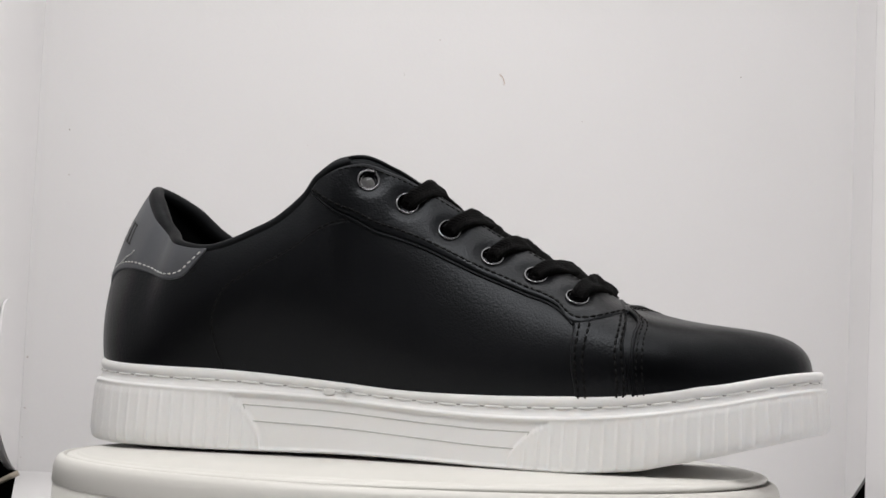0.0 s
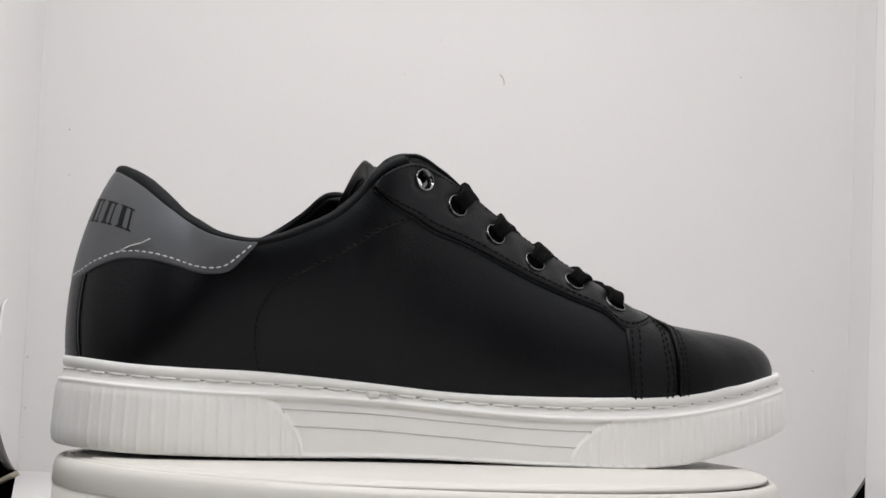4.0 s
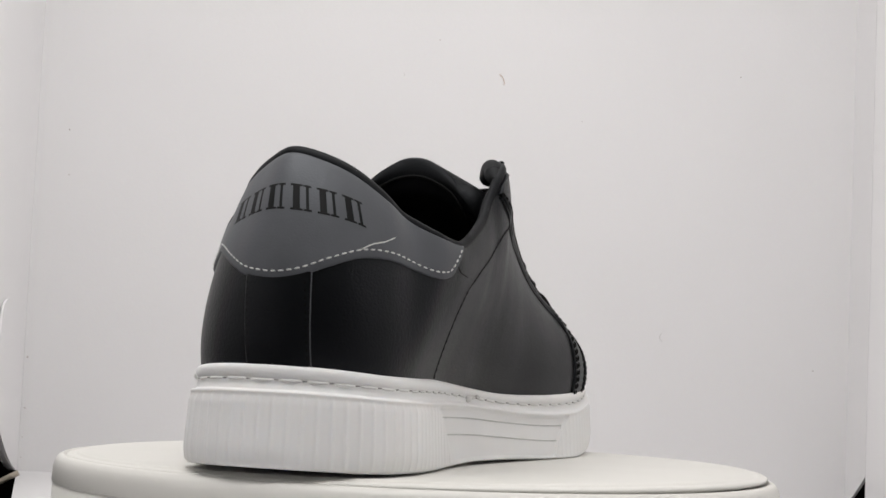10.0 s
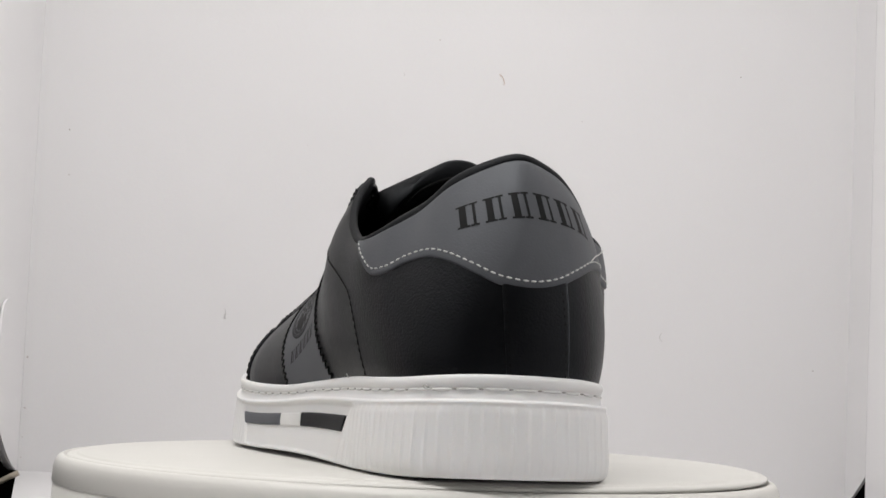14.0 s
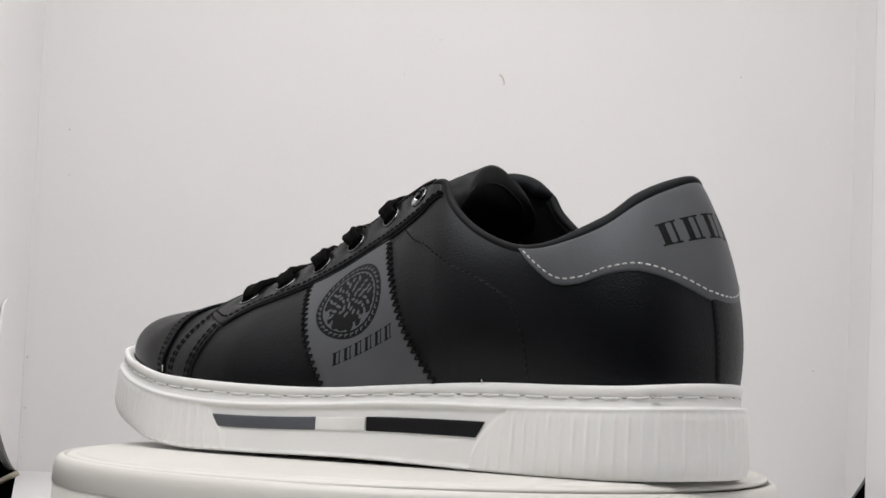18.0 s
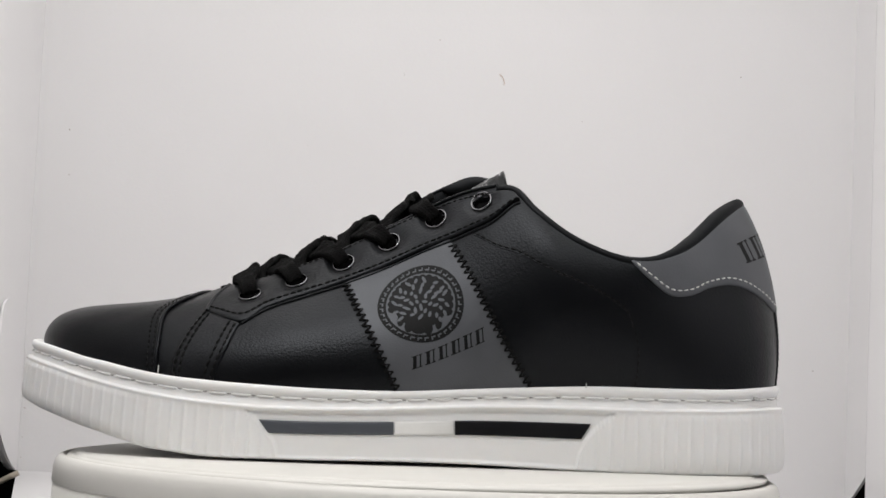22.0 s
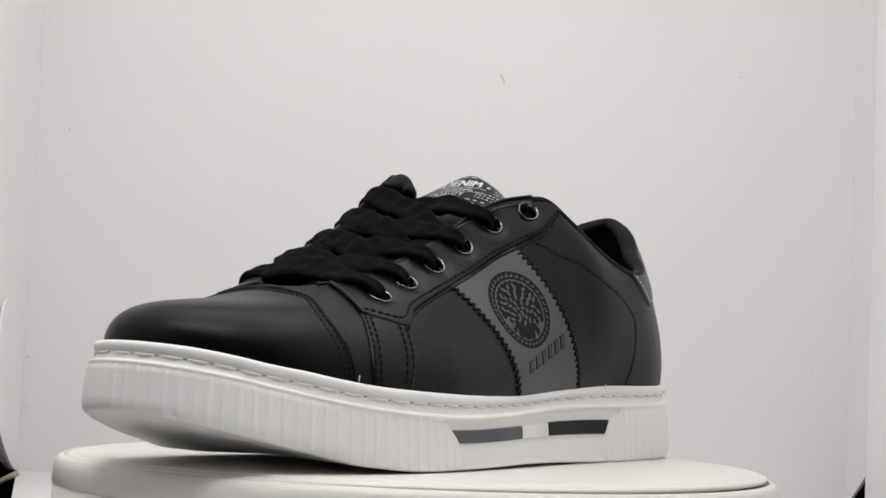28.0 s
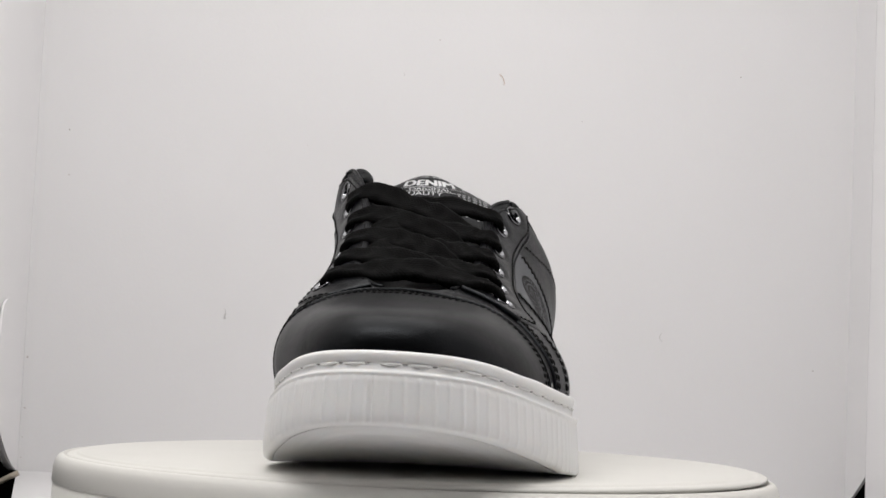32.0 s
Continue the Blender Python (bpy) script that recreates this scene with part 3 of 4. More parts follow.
for low, high in (STAY_A, STAY_B):
    stay = panel("eyestay", low, high, BLACK_TRIM, 1.3, shoe, "black leather eyestay with stitched edge", n=170, m=30)
    stays.append(stay)
    for k in (0.10,):
        mid = [(a[0] + (b[0] - a[0]) * k, a[1] + (b[1] - a[1]) * k) for a, b in zip(low, high)]
        stitches("stitching", mid, THREAD, stay, lift=1.5, r=0.46, pitch=2.7, share=0.8)
    cord("piping", [(s, v - 0.013) for s, v in low[:-2]], BLACK_SMOOTH, stay, 0.5, 0.2)
    mid = [(a[0] + (b[0] - a[0]) * 0.93, a[1] + (b[1] - a[1]) * 0.93) for a, b in zip(low, high)]
    stitches("stitching", mid[1:-1], THREAD, stay, lift=1.45, r=0.3, share=0.8)
    cord("front_edge", [low[-1], tuple((a + b) / 2 for a, b in zip(low[-1], high[-1])), high[-1]], BLACK_TRIM, stay, 0.9, 0.9, n=40)

# quarter seams
QUARTER_B = [(-0.2614, 0.742), (-0.2844, 0.732), (-0.3082, 0.699), (-0.323, 0.6), (-0.3285, 0.407), (-0.327, 0.238), (-0.3207, 0.0)]
QUARTER_A = [(0.2831, 0.788), (0.2972, 0.69), (0.3186, 0.661), (0.3473, 0.62), (0.3576, 0.534), (0.3598, 0.377), (0.356, 0.0)]
for q in (QUARTER_A, QUARTER_B):
    cord("quarter_seam", q, BLACK, shoe, 0.3, -0.12, label="overlapped quarter seam")
    stitches("seam_stitching", shifted(q, 0.0, 0.010), THREAD, shoe, lift=0.12, r=0.38, pitch=2.7, share=0.8)

# heel
TAB = [(0.3655, 0.97), (0.3755, 0.80), (0.3875, 0.66), (0.40, 0.64), (0.418, 0.652), (0.4325, 0.63), (0.4505, 0.57), (0.471, 0.49), (0.4922, 0.424), (0.5143, 0.415), (0.5277, 0.438),
       (0.548, 0.502), (0.5725, 0.583), (0.589, 0.62), (0.612, 0.64), (0.6234, 0.642), (0.638, 0.657), (0.6472, 0.698), (0.6542, 0.821), (0.6615, 0.97)]
TAB = [(s, v - 0.022 * math.exp(-((s - 0.53) / 0.045) ** 2)) for s, v in TAB]
back = panel("back_strip", [(0.4993, 0.0), (0.4955, 0.22), (0.4912, 0.45)], [(0.545, 0.0), (0.5415, 0.22), (0.5378, 0.47)], BLACK, 0.7, shoe, "black leather back strip", n=40, m=16)
stitches("stitching", [(0.5015, 0.02), (0.498, 0.22), (0.4940, 0.41)], THREAD, back, lift=0.6, r=0.34)
stitches("stitching", [(0.5428, 0.02), (0.539, 0.22), (0.5345, 0.42)], THREAD, back, lift=0.6, r=0.34)
# the raw cut edge; the light it catches is put into the cord's grey
cord("raw_edge", [(0.5453, 0.0), (0.5418, 0.22), (0.5381, 0.46)], GREY, back, 0.21, 0.48, n=40, label="raw edge with its glint put in as grey")
tab = panel("heel_tab", TAB, [(0.367 + (0.66 - 0.367) * k / 19, 0.978) for k in range(20)], GREY, 0.9, shoe, "smooth grey leather heel tab with pale stitching", n=160, m=34)
SEW = [(0.3687, 0.955), (0.378, 0.82), (0.3888, 0.700), (0.40, 0.679), (0.418, 0.689), (0.4325, 0.667), (0.4505, 0.608), (0.471, 0.528), (0.4922, 0.462), (0.5143, 0.452), (0.5277, 0.475),
       (0.548, 0.540), (0.5725, 0.621), (0.589, 0.658), (0.612, 0.678), (0.6234, 0.680), (0.6365, 0.697), (0.6447, 0.735), (0.6512, 0.84), (0.6580, 0.955)]
SEW = [(s, v - 0.022 * math.exp(-((s - 0.53) / 0.045) ** 2)) for s, v in SEW]
stitches("pale_stitching", SEW, WHITE_THREAD, tab, pitch=2.6, share=0.70, r=0.31, lift=1.05, label="pale thread stitching")
for ends in ([(0.568, 0.60, 1.0), (0.575, 0.645, 1.6), (0.583, 0.68, 2.2), (0.589, 0.72, 3.2)], [(0.653, 0.79, 0.4), (0.657, 0.74, 0.8), (0.664, 0.72, 1.6)]):
    e = np.array(ends)
    w = upper(e[:, 0] % 1.0, e[:, 1], e[:, 2])
    w = np.stack([np.interp(np.linspace(0, 3 if len(e) > 3 else 2, 12), np.arange(len(e)), w[:, c]) for c in range(3)], 1)
    mesh_object("loose_thread", *tube(w * MM, 0.22 * MM, 5), WHITE_THREAD if len(e) > 3 else THREAD, tab)

# padded collar binding and the stays' edge
def padded_collar():
    """A soft roll along the opening, thickest beside the heel."""
    k = np.linspace(0, 1, 420)
    q = 0.296 + (0.7365 - 0.296) * k
    r = along([(0.29, 1.4), (0.33, 1.6), (0.365, 1.7), (0.385, 2.1), (0.41, 3.2), (0.44, 3.7), (0.475, 3.1), (0.505, 2.5), (0.535, 3.1), (0.57, 3.7), (0.605, 3.2), (0.635, 2.2), (0.655, 1.8), (0.69, 1.8), (0.715, 2.0), (0.74, 1.5)], q)[:, 0]
    p, n = upper(q, np.full(420, 0.985), 0.0), normal(q, np.full(420, 0.95))
    p = p - n * (r - 0.8)[:, None] + np.array([0, 0, 1.0]) * (0.30 * (r - 1.3))[:, None]
    v, f = tube(p * MM, r * MM, 16, normals=n)
    mesh_object("collar", v, f, LINING, shoe, "padded black leather collar")


padded_collar()
for a, b in ((0.10, 0.296), (-0.2645, -0.08)):
    cord("edge_binding", [(a + (b - a) * k / 12, 1.0) for k in range(13)], BLACK_SMOOTH, shoe, 0.75, 0.1, n=140)

# the padded tips of the stays
cord("edge_padding", [(0.268 + 0.037 * k / 6, 0.968) for k in range(7)], BLACK_SMOOTH, shoe, 2.2 * np.minimum(1, 0.35 + np.sin(np.linspace(0, np.pi, 60))), -2.0, n=60)


def padded_tip(s0, s1, thick):
    """The soft roll that lines a stay's tip on the inside."""
    n = 60
    k = np.linspace(0, 1, n)
    q = s0 + (s1 - s0) * k
    r = thick * np.sqrt(np.clip(np.minimum(k, 1 - k) / 0.22, 0.02, 1))
    p, out_way = upper(q, np.ones(n)), normal(q, np.full(n, 0.9))
    out_way[:, 2] = 0
    out_way /= np.linalg.norm(out_way, axis=1, keepdims=True)
    for _ in range(6):
        p[1:-1] = p[1:-1] * 0.5 + (p[2:] + p[:-2]) * 0.25
    p = p - out_way * (r - 0.3)[:, None] - np.array([0, 0, 1.0]) * (r - 1.1)[:, None]
    v, f = tube(p * MM, r * MM, 20, normals=out_way)
    mesh_object("edge_padding", v, f, LINING, shoe)


padded_tip(-0.2765, -0.247, 3.6)

# printed marks
def sheet(bits, lift, name, mat, parent, label=""):
    """Flat printed shapes; each is a grid of (s, v)."""
    out = []
    for g in bits:
        g = np.asarray(g)
        out.append((upper(g[..., 0], g[..., 1], np.full(g.shape[:2], lift)).reshape(-1, 3) * MM, grid_faces(*g.shape[:2])))
    v, f = joined(out)
    ob = mesh_object(name, v, f, mat, parent, label)
    bm = bmesh.new()
    bm.from_mesh(ob.data)
    bmesh.ops.recalc_face_normals(bm, faces=bm.faces[:])
    bm.to_mesh(ob.data)
    bm.free()
    return ob


def block(origin, du, dv, x0, x1, y0, y1, lean=0.0, k=5):
    x, y = np.meshgrid(np.linspace(x0, x1, k), np.linspace(y0, y1, k), indexing="ij")
    x = x + lean * (y - y0)
    return np.stack([origin[0] + du[0] * x + dv[0] * y, origin[1] + du[1] * x + dv[1] * y], -1)


def letter_bars(origin, du, dv, lift, parent, name):
    """Six plain glyph-sized marks: a thick and a thin upright with short caps."""
    bits = []
    for i in range(6):
        x = i / 6
        for x0, x1 in ((0.030, 0.074), (0.112, 0.130)):
            bits += [block(origin, du, dv, x + x0, x + x1, 0.08, 0.92), block(origin, du, dv, x + x0 - 0.016, x + x1 + 0.016, 0.92, 1.0), block(origin, du, dv, x + x0 - 0.016, x + x1 + 0.016, 0, 0.08)]
    return sheet(bits, lift, name, PRINT, parent, "dark printed bars")


letter_bars((0.4575, 0.688), (0.115, 0.022), (-0.004, 0.118), 0.96, tab, "heel_print")
letter_bars((0.2553, 0.131), (0.0298, 0.135), (0.0000, 0.072), 0.42, stripe, "stripe_print")


def emblem():
    c, du, dv = (0.2602, 0.492), (0.017, -0.044), (0.00245, 0.2075)

    def ring(r0, r1, a0, a1, cx=0.0, cy=0.0, sx=1.0, sy=1.0, n=48, m=3):
        a, r = np.meshgrid(np.linspace(a0, a1, n), np.linspace(r0, r1, m), indexing="ij")
        x, y = cx + sx * r * np.cos(a), cy + sy * r * np.sin(a)
        return np.stack([c[0] + du[0] * x + dv[0] * y, c[1] + du[1] * x + dv[1] * y], -1)

    rnd = random.Random(4)
    dark = [ring(0.80, 1.0, 0, 2 * np.pi, n=96, m=3), ring(0.0, 0.62, 0, 2 * np.pi, cy=0.04, sx=1.0, sy=1.06, n=72, m=8)]
    for k in range(17):
        a = -0.25 + (np.pi + 0.5) * k / 16
        dark.append(ring(0.0, 0.105, 0, 2 * np.pi, cx=0.66 * math.cos(a), cy=0.67 * math.sin(a), n=14, m=2))
    for x, y, w, h in ((-0.22, -0.60, 0.10, 0.16), (0.22, -0.62, 0.10, 0.16), (0.0, -0.68, 0.16, 0.10), (-0.42, -0.46, 0.08, 0.16), (0.44, -0.46, 0.08, 0.16)):
        dark.append(ring(0.0, 1.0, 0, 2 * np.pi, cx=x, cy=y, sx=w, sy=h, n=20, m=3))
    tagged(sheet(dark, 0.44, "badge_pattern", PRINT, stripe, "dark round printed badge of plain shapes"), kind="stuff")
    pale = []
    for i in range(36):
        a = i * 2 * np.pi / 36
        pale += [ring(0.865, 0.90, a, a + 0.11, n=4, m=2), ring(0.90, 0.95, a, a + 0.03, n=2, m=2)]
    # pale cells between the dark strands
    for r, count in ((0.61, 18), (0.48, 14), (0.35, 10), (0.22, 6), (0.10, 3)):
        for i in range(count):
            a = -0.5 + (2 * np.pi) * (i + 0.5) / count + rnd.uniform(-0.09, 0.09)
            if r > 0.4 and -2.3 < math.remainder(a, 2 * np.pi) < -0.8:
                continue
            t, long, g = a + rnd.uniform(-0.9, 0.9), rnd.uniform(0.055, 0.105), np.linspace(0, 2 * np.pi, 12)
            e = np.array([0.035, 1.0])[None, :]
            x = (long * np.cos(g))[:, None] * e * math.cos(t) - (0.038 * np.sin(g))[:, None] * e * math.sin(t) + r * math.cos(a)
            y = (long * np.cos(g))[:, None] * e * math.sin(t) + (0.038 * np.sin(g))[:, None] * e * math.cos(t) + r * math.sin(a) + 0.02
            pale.append(np.stack([c[0] + du[0] * x + dv[0] * y, c[1] + du[1] * x + dv[1] * y], -1))
    tagged(sheet(pale, 0.50, "badge_inlay", GREY, stripe, "grey ticks and cells on the dark badge"), kind="stuff")


emblem()

# eyelets, laces and tongue
def dimple(ob, spots):
    """Press the leather in round the eyelets."""
    at = [(upper(s, v, 1.3) * MM, normal(np.array([s]), np.array([v]))[0]) for s, v in spots]
    for vert in ob.data.vertices:
        c = np.array(vert.co)
        for o, n in at:
            d = np.linalg.norm(c - o) / MM
            if d < 14:
                c = c - n * MM * (1.15 * math.exp(-(d / 6.0) ** 3.2) - 0.05 * math.exp(-((d - 7.5) / 2.2) ** 2))
        vert.co = c


HOLES_A = [(0.2896, 0.928), (0.2698, 0.918), (0.2495, 0.904), (0.2264, 0.871), (0.1985, 0.793), (0.1706, 0.692)]
HOLES_B = [(-0.2570, 0.912), (-0.2404, 0.875), (-0.2218, 0.833), (-0.203, 0.798), (-0.1849, 0.801), (-0.1622, 0.752)]


def punch(names, at, n):
    """Open a round hole through the layers behind an eyelet."""
    for ob in names:
        bm = bmesh.new()
        bm.from_mesh(ob.data)
        gone = []
        for f in bm.faces:
            d = f.calc_center_median() / MM - at
            k = d.dot(n)
            if abs(k) < 7 and (d - n * k).length < 3.4:
                gone.append(f)
        bmesh.ops.delete(bm, geom=gone, context="FACES")
        bm.to_mesh(ob.data)
        bm.free()


def eyelet(sv, parent, through_hole=False):
    o = upper(sv[0], sv[1], 0.7)
    n = Vector(normal(np.array([sv[0]]), np.array([sv[1]]))[0])
    turn = n.to_track_quat("Z", "Y").to_matrix().to_4x4()
    a = np.linspace(0, 2 * np.pi, 40, endpoint=False)
    prof = [(4.5, -0.8), (4.5, 0.0), (4.42, 0.3), (4.25, 0.48), (4.05, 0.52), (3.85, 0.44), (3.6, 0.15), (3.3, -0.35), (3.0, -1.0), (2.82, -1.7), (2.75, -5.0)]
    rows = np.array([[(r * math.cos(t), r * math.sin(t), z) for r, z in prof] for t in a])
    m = Matrix.Translation(Vector(o) * MM) @ turn
    v = [m @ (Vector(p) * MM) for p in rows.reshape(-1, 3)]
    ring = mesh_object("eyelet", [tuple(p) for p in v], grid_faces(40, len(prof), wrap_rows=True, flip=True), GUNMETAL, parent, "polished gunmetal eyelet ring")
    w = [tuple(m @ Vector((2.78 * math.cos(t) * MM, 2.78 * math.sin(t) * MM, -2.6 * MM))) for t in a]
    punch([parent] + [ob for ob in shoe.children if ob.name == "upper" or through_hole and ob.name == "lining"], Vector(o), n)
    if through_hole:
        return Vector(o), n
    # a black disc stands in for the shade deep in the hole
    mesh_object("eyelet_hole", w, [tuple(range(40))], FABRIC, ring)
    return Vector(o), n


dimple(stays[0], HOLES_A)
dimple(stays[1], HOLES_B)
holes = [[eyelet(h, stays[0]) for h in HOLES_A], [eyelet(h, stays[1], k == 0) for k, h in enumerate(HOLES_B)]]


def ribbon(points, width, thick, name, parent, label, ups=None, n=60, seed=0):
    """A flat woven lace along points."""
    p = np.array([list(q) for q in points], float)
    k = np.concatenate([[0], np.cumsum(np.linalg.norm(np.diff(p, axis=0), axis=1))])
    c = along(np.concatenate([k[:, None], p], 1), np.linspace(0, k[-1], n))
    up = np.array([list(u) for u in ups], float)
    up = np.stack([np.interp(np.linspace(0, k[-1], n), k, up[:, i]) for i in range(3)], 1)
    for _ in range(14):
        c[1:-1] = c[1:-1] * 0.5 + (c[2:] + c[:-2]) * 0.25
        up[1:-1] = up[1:-1] * 0.5 + (up[2:] + up[:-2]) * 0.25
    t = np.gradient(c, axis=0)
    t /= np.linalg.norm(t, axis=1, keepdims=True)
    side = np.cross(t, up)
    side /= np.linalg.norm(side, axis=1, keepdims=True)
    up = np.cross(side, t)
    q = np.linspace(0, k[-1], n)
    w = np.interp(q, [0, 3.0, 7, 12, 24, k[-1] - 24, k[-1] - 12, k[-1] - 7, k[-1] - 3.0, k[-1]], [2.6, 3.0, 3.2, 3.6, width / 2, width / 2, 3.6, 3.2, 3.0, 2.6]) * (1 + 0.04 * np.sin(q * 0.45 + seed))
    prof = [(-1, 0), (-0.95, 0.75), (-0.75, 1.05), (-0.5, 1.0), (-0.25, 0.85), (0, 0.8), (0.25, 0.85), (0.5, 1.0), (0.75, 1.05), (0.95, 0.75), (1, 0), (0.94, -0.8), (0.5, -1), (0, -1), (-0.5, -1), (-0.94, -0.8)]
    rnd = np.random.default_rng(seed + 17)
    wave = sum(rnd.uniform(0.10, 0.30) * np.sin(q[:, None] * rnd.uniform(0.15, 0.9) + np.arange(len(prof))[None, :] * rnd.uniform(-0.9, 0.9) + rnd.uniform(0, 6)) for _ in range(5))
    wave += rnd.normal(0, 0.05, wave.shape)
    hold = np.clip(np.minimum(q, k[-1] - q) / 22, 0, 1)[:, None]
    v = np.stack([c + side * (w * x)[:, None] + up * (thick / 2 * y + wave[:, i:i + 1] * hold) for i, (x, y) in enumerate(prof)], 1)
    f = grid_faces(n, len(prof), wrap_cols=True) + [tuple(range(len(prof)))[::-1], tuple((n - 1) * len(prof) + i for i in range(len(prof)))]
    ob = mesh_object(name, v.reshape(-1, 3) * MM, f, LACE, parent, label)
    bm = bmesh.new()
    bm.from_mesh(ob.data)
    bmesh.ops.recalc_face_normals(bm, faces=bm.faces[:])
    bm.to_mesh(ob.data)
    bm.free()
    strip = ob.data.uv_layers.new(name="strip")
    for loop, uv in zip(ob.data.loops, strip.data):
        i, j = divmod(loop.vertex_index, len(prof))
        uv.uv = (q[i], w[i] * prof[j][0])
    return ob


def over_edge(sv, lift, ahead=4.2):
    """Where a lace crosses the stay's edge beside its eyelet, a little towards the toe."""
    o = upper(sv[0], sv[1])
    s = np.linspace(sv[0] - 0.06, sv[0] + 0.06, 241)
    e = upper(s, np.ones(241))
    i = int(np.argmin(np.linalg.norm(e - o, axis=1)))
    want = e[i, 0] + ahead
    k = int(np.argmin(np.abs(e[:, 0] - want)))
    return Vector(e[k]) + Vector((0.35, 0, 0.94)) * lift


UP = Vector((0.62, 0, 0.78))


def lace_bar(i, lift, bend, seed):
    (a, na), (b, nb) = holes[0][i], holes[1][i]
    ea, eb = over_edge(HOLES_A[i], 1.9), over_edge(HOLES_B[i], 1.2, 2.6)
    front = Vector((1.0, 0, -0.5)).normalized()
    ia, ib = (ea - a).normalized(), (eb - b).normalized()
    pts = [a - na * 2.6 - ia * 0.2, a + na * 1.0 + ia * 1.0, a * 0.5 + ea * 0.5 + na * 2.4, ea, ea * 0.7 + eb * 0.3 + UP * lift * 0.8 + front * bend, (ea + eb) / 2 + UP * lift,
           ea * 0.3 + eb * 0.7 + UP * lift * 0.8 - front * bend, eb, b * 0.5 + eb * 0.5 + nb * 2.4, b + nb * 1.0 + ib * 1.0, b - nb * 2.6 - ib * 0.2]
    ups = [ia * 0.9 + na * 0.3, na + ia * 0.1, na, na * 0.8 + UP * 0.4, UP, UP, UP, nb * 0.8 + UP * 0.4, nb, nb + ib * 0.1, ib * 0.9 + nb * 0.3]
    ribbon(pts, 11.8, 3.0, "lace", shoe, "flat black woven lace", ups, n=120, seed=seed)


def lace_cross(h, sv, lift, far, high, seed, share=0.5):
    """A strand from an eyelet over the edge and across, tucked under the other stay between two eyelets."""
    o, n = h
    e = over_edge(sv, lift)
    i = (e - o).normalized()
    t = over_edge(far[0], 0.0) * (1 - share) + over_edge(far[1], 0.0) * share
    side = Vector((0, 1 if t.y > 0 else -1, 0))
    pts = [o - n * 2.6 - i * 0.2, o + n * 1.0 + i, o * 0.5 + e * 0.5 + n * 2.4, e, e * 0.68 + t * 0.32 + UP * high, e * 0.38 + t * 0.62 + UP * high, t - side * 6 + UP * 1.2, t + side * 0.3 - UP * 3.0, t + side * 1.5 - UP * 9.0]
    ribbon(pts, 11.4, 2.6, "lace", shoe, "flat black woven lace", [i * 0.9 + n * 0.3, n + i * 0.1, n, n * 0.8 + UP * 0.4, UP, UP, UP, UP, UP], n=110, seed=seed)


lace_bar(5, 3.0, -1.0, 5)
for i in range(4, 0, -1):
    if i > 1:
        lace_cross(holes[0][i], HOLES_A[i], 1.9, (HOLES_B[i], HOLES_B[i + 1]), 1.4, 20 + i)
    lace_cross(holes[1][i], HOLES_B[i], 1.2, (HOLES_A[i], HOLES_A[i + 1]), 3.0 if i > 1 else 1.6, 30 + i, 0.75)
# the last strand ends under the one that crosses it
o, n = holes[0][1]
e = over_edge(HOLES_A[1], 1.9)
f = over_edge(HOLES_B[1], 1.0)
i = (e - o).normalized()
ribbon([o - n * 2.6 - i * 0.2, o + n * 1.0 + i, o * 0.5 + e * 0.5 + n * 2.4, e, e * 0.75 + f * 0.25 + Vector((-1.5, 0, 1.0)), e * 0.5 + f * 0.5 + Vector((-2, 0, -0.6)), e * 0.3 + f * 0.7 + Vector((0, 0, -2.5)), e * 0.15 + f * 0.85 + Vector((4, 0, -6))],
       11.0, 2.6, "lace", shoe, "flat black woven lace", [i * 0.9 + n * 0.3, n + i * 0.1, n, n * 0.8 + UP * 0.4, UP, UP, UP, UP], n=90, seed=21)


def tongue_point(u, w, arch=1.0):
    """The tongue's upper face: u from the throat (0) to its top (1), w across (-1 to 1); millimetres."""
    c = along([(0.0, 88, 4, 56.5, 22), (0.2, 66, 4, 63, 24), (0.45, 34, 2, 76.5, 26), (0.7, 4, -2, 92, 28), (0.9, -19, -3.2, 108.3, 29.2), (1.0, -29, -4.2, 115.3, 25.5)], u)
    half = c[..., 3:4]
    top = np.clip((np.asarray(u) - 0.9) / 0.1, 0, 1)[..., None]
    half = half * (1 - 0.28 * top ** 3)
    w = np.asarray(w)[..., None]
    y = c[..., 1:2] + w * half
    drop = 7.0 * np.abs(w) ** 2.2 + 4.5 * top * w ** 2
    drop = drop * arch
    return np.concatenate([c[..., 0:1] + 0.25 * drop - 3.0 * top * w ** 2, y, c[..., 2:3] - drop], -1)


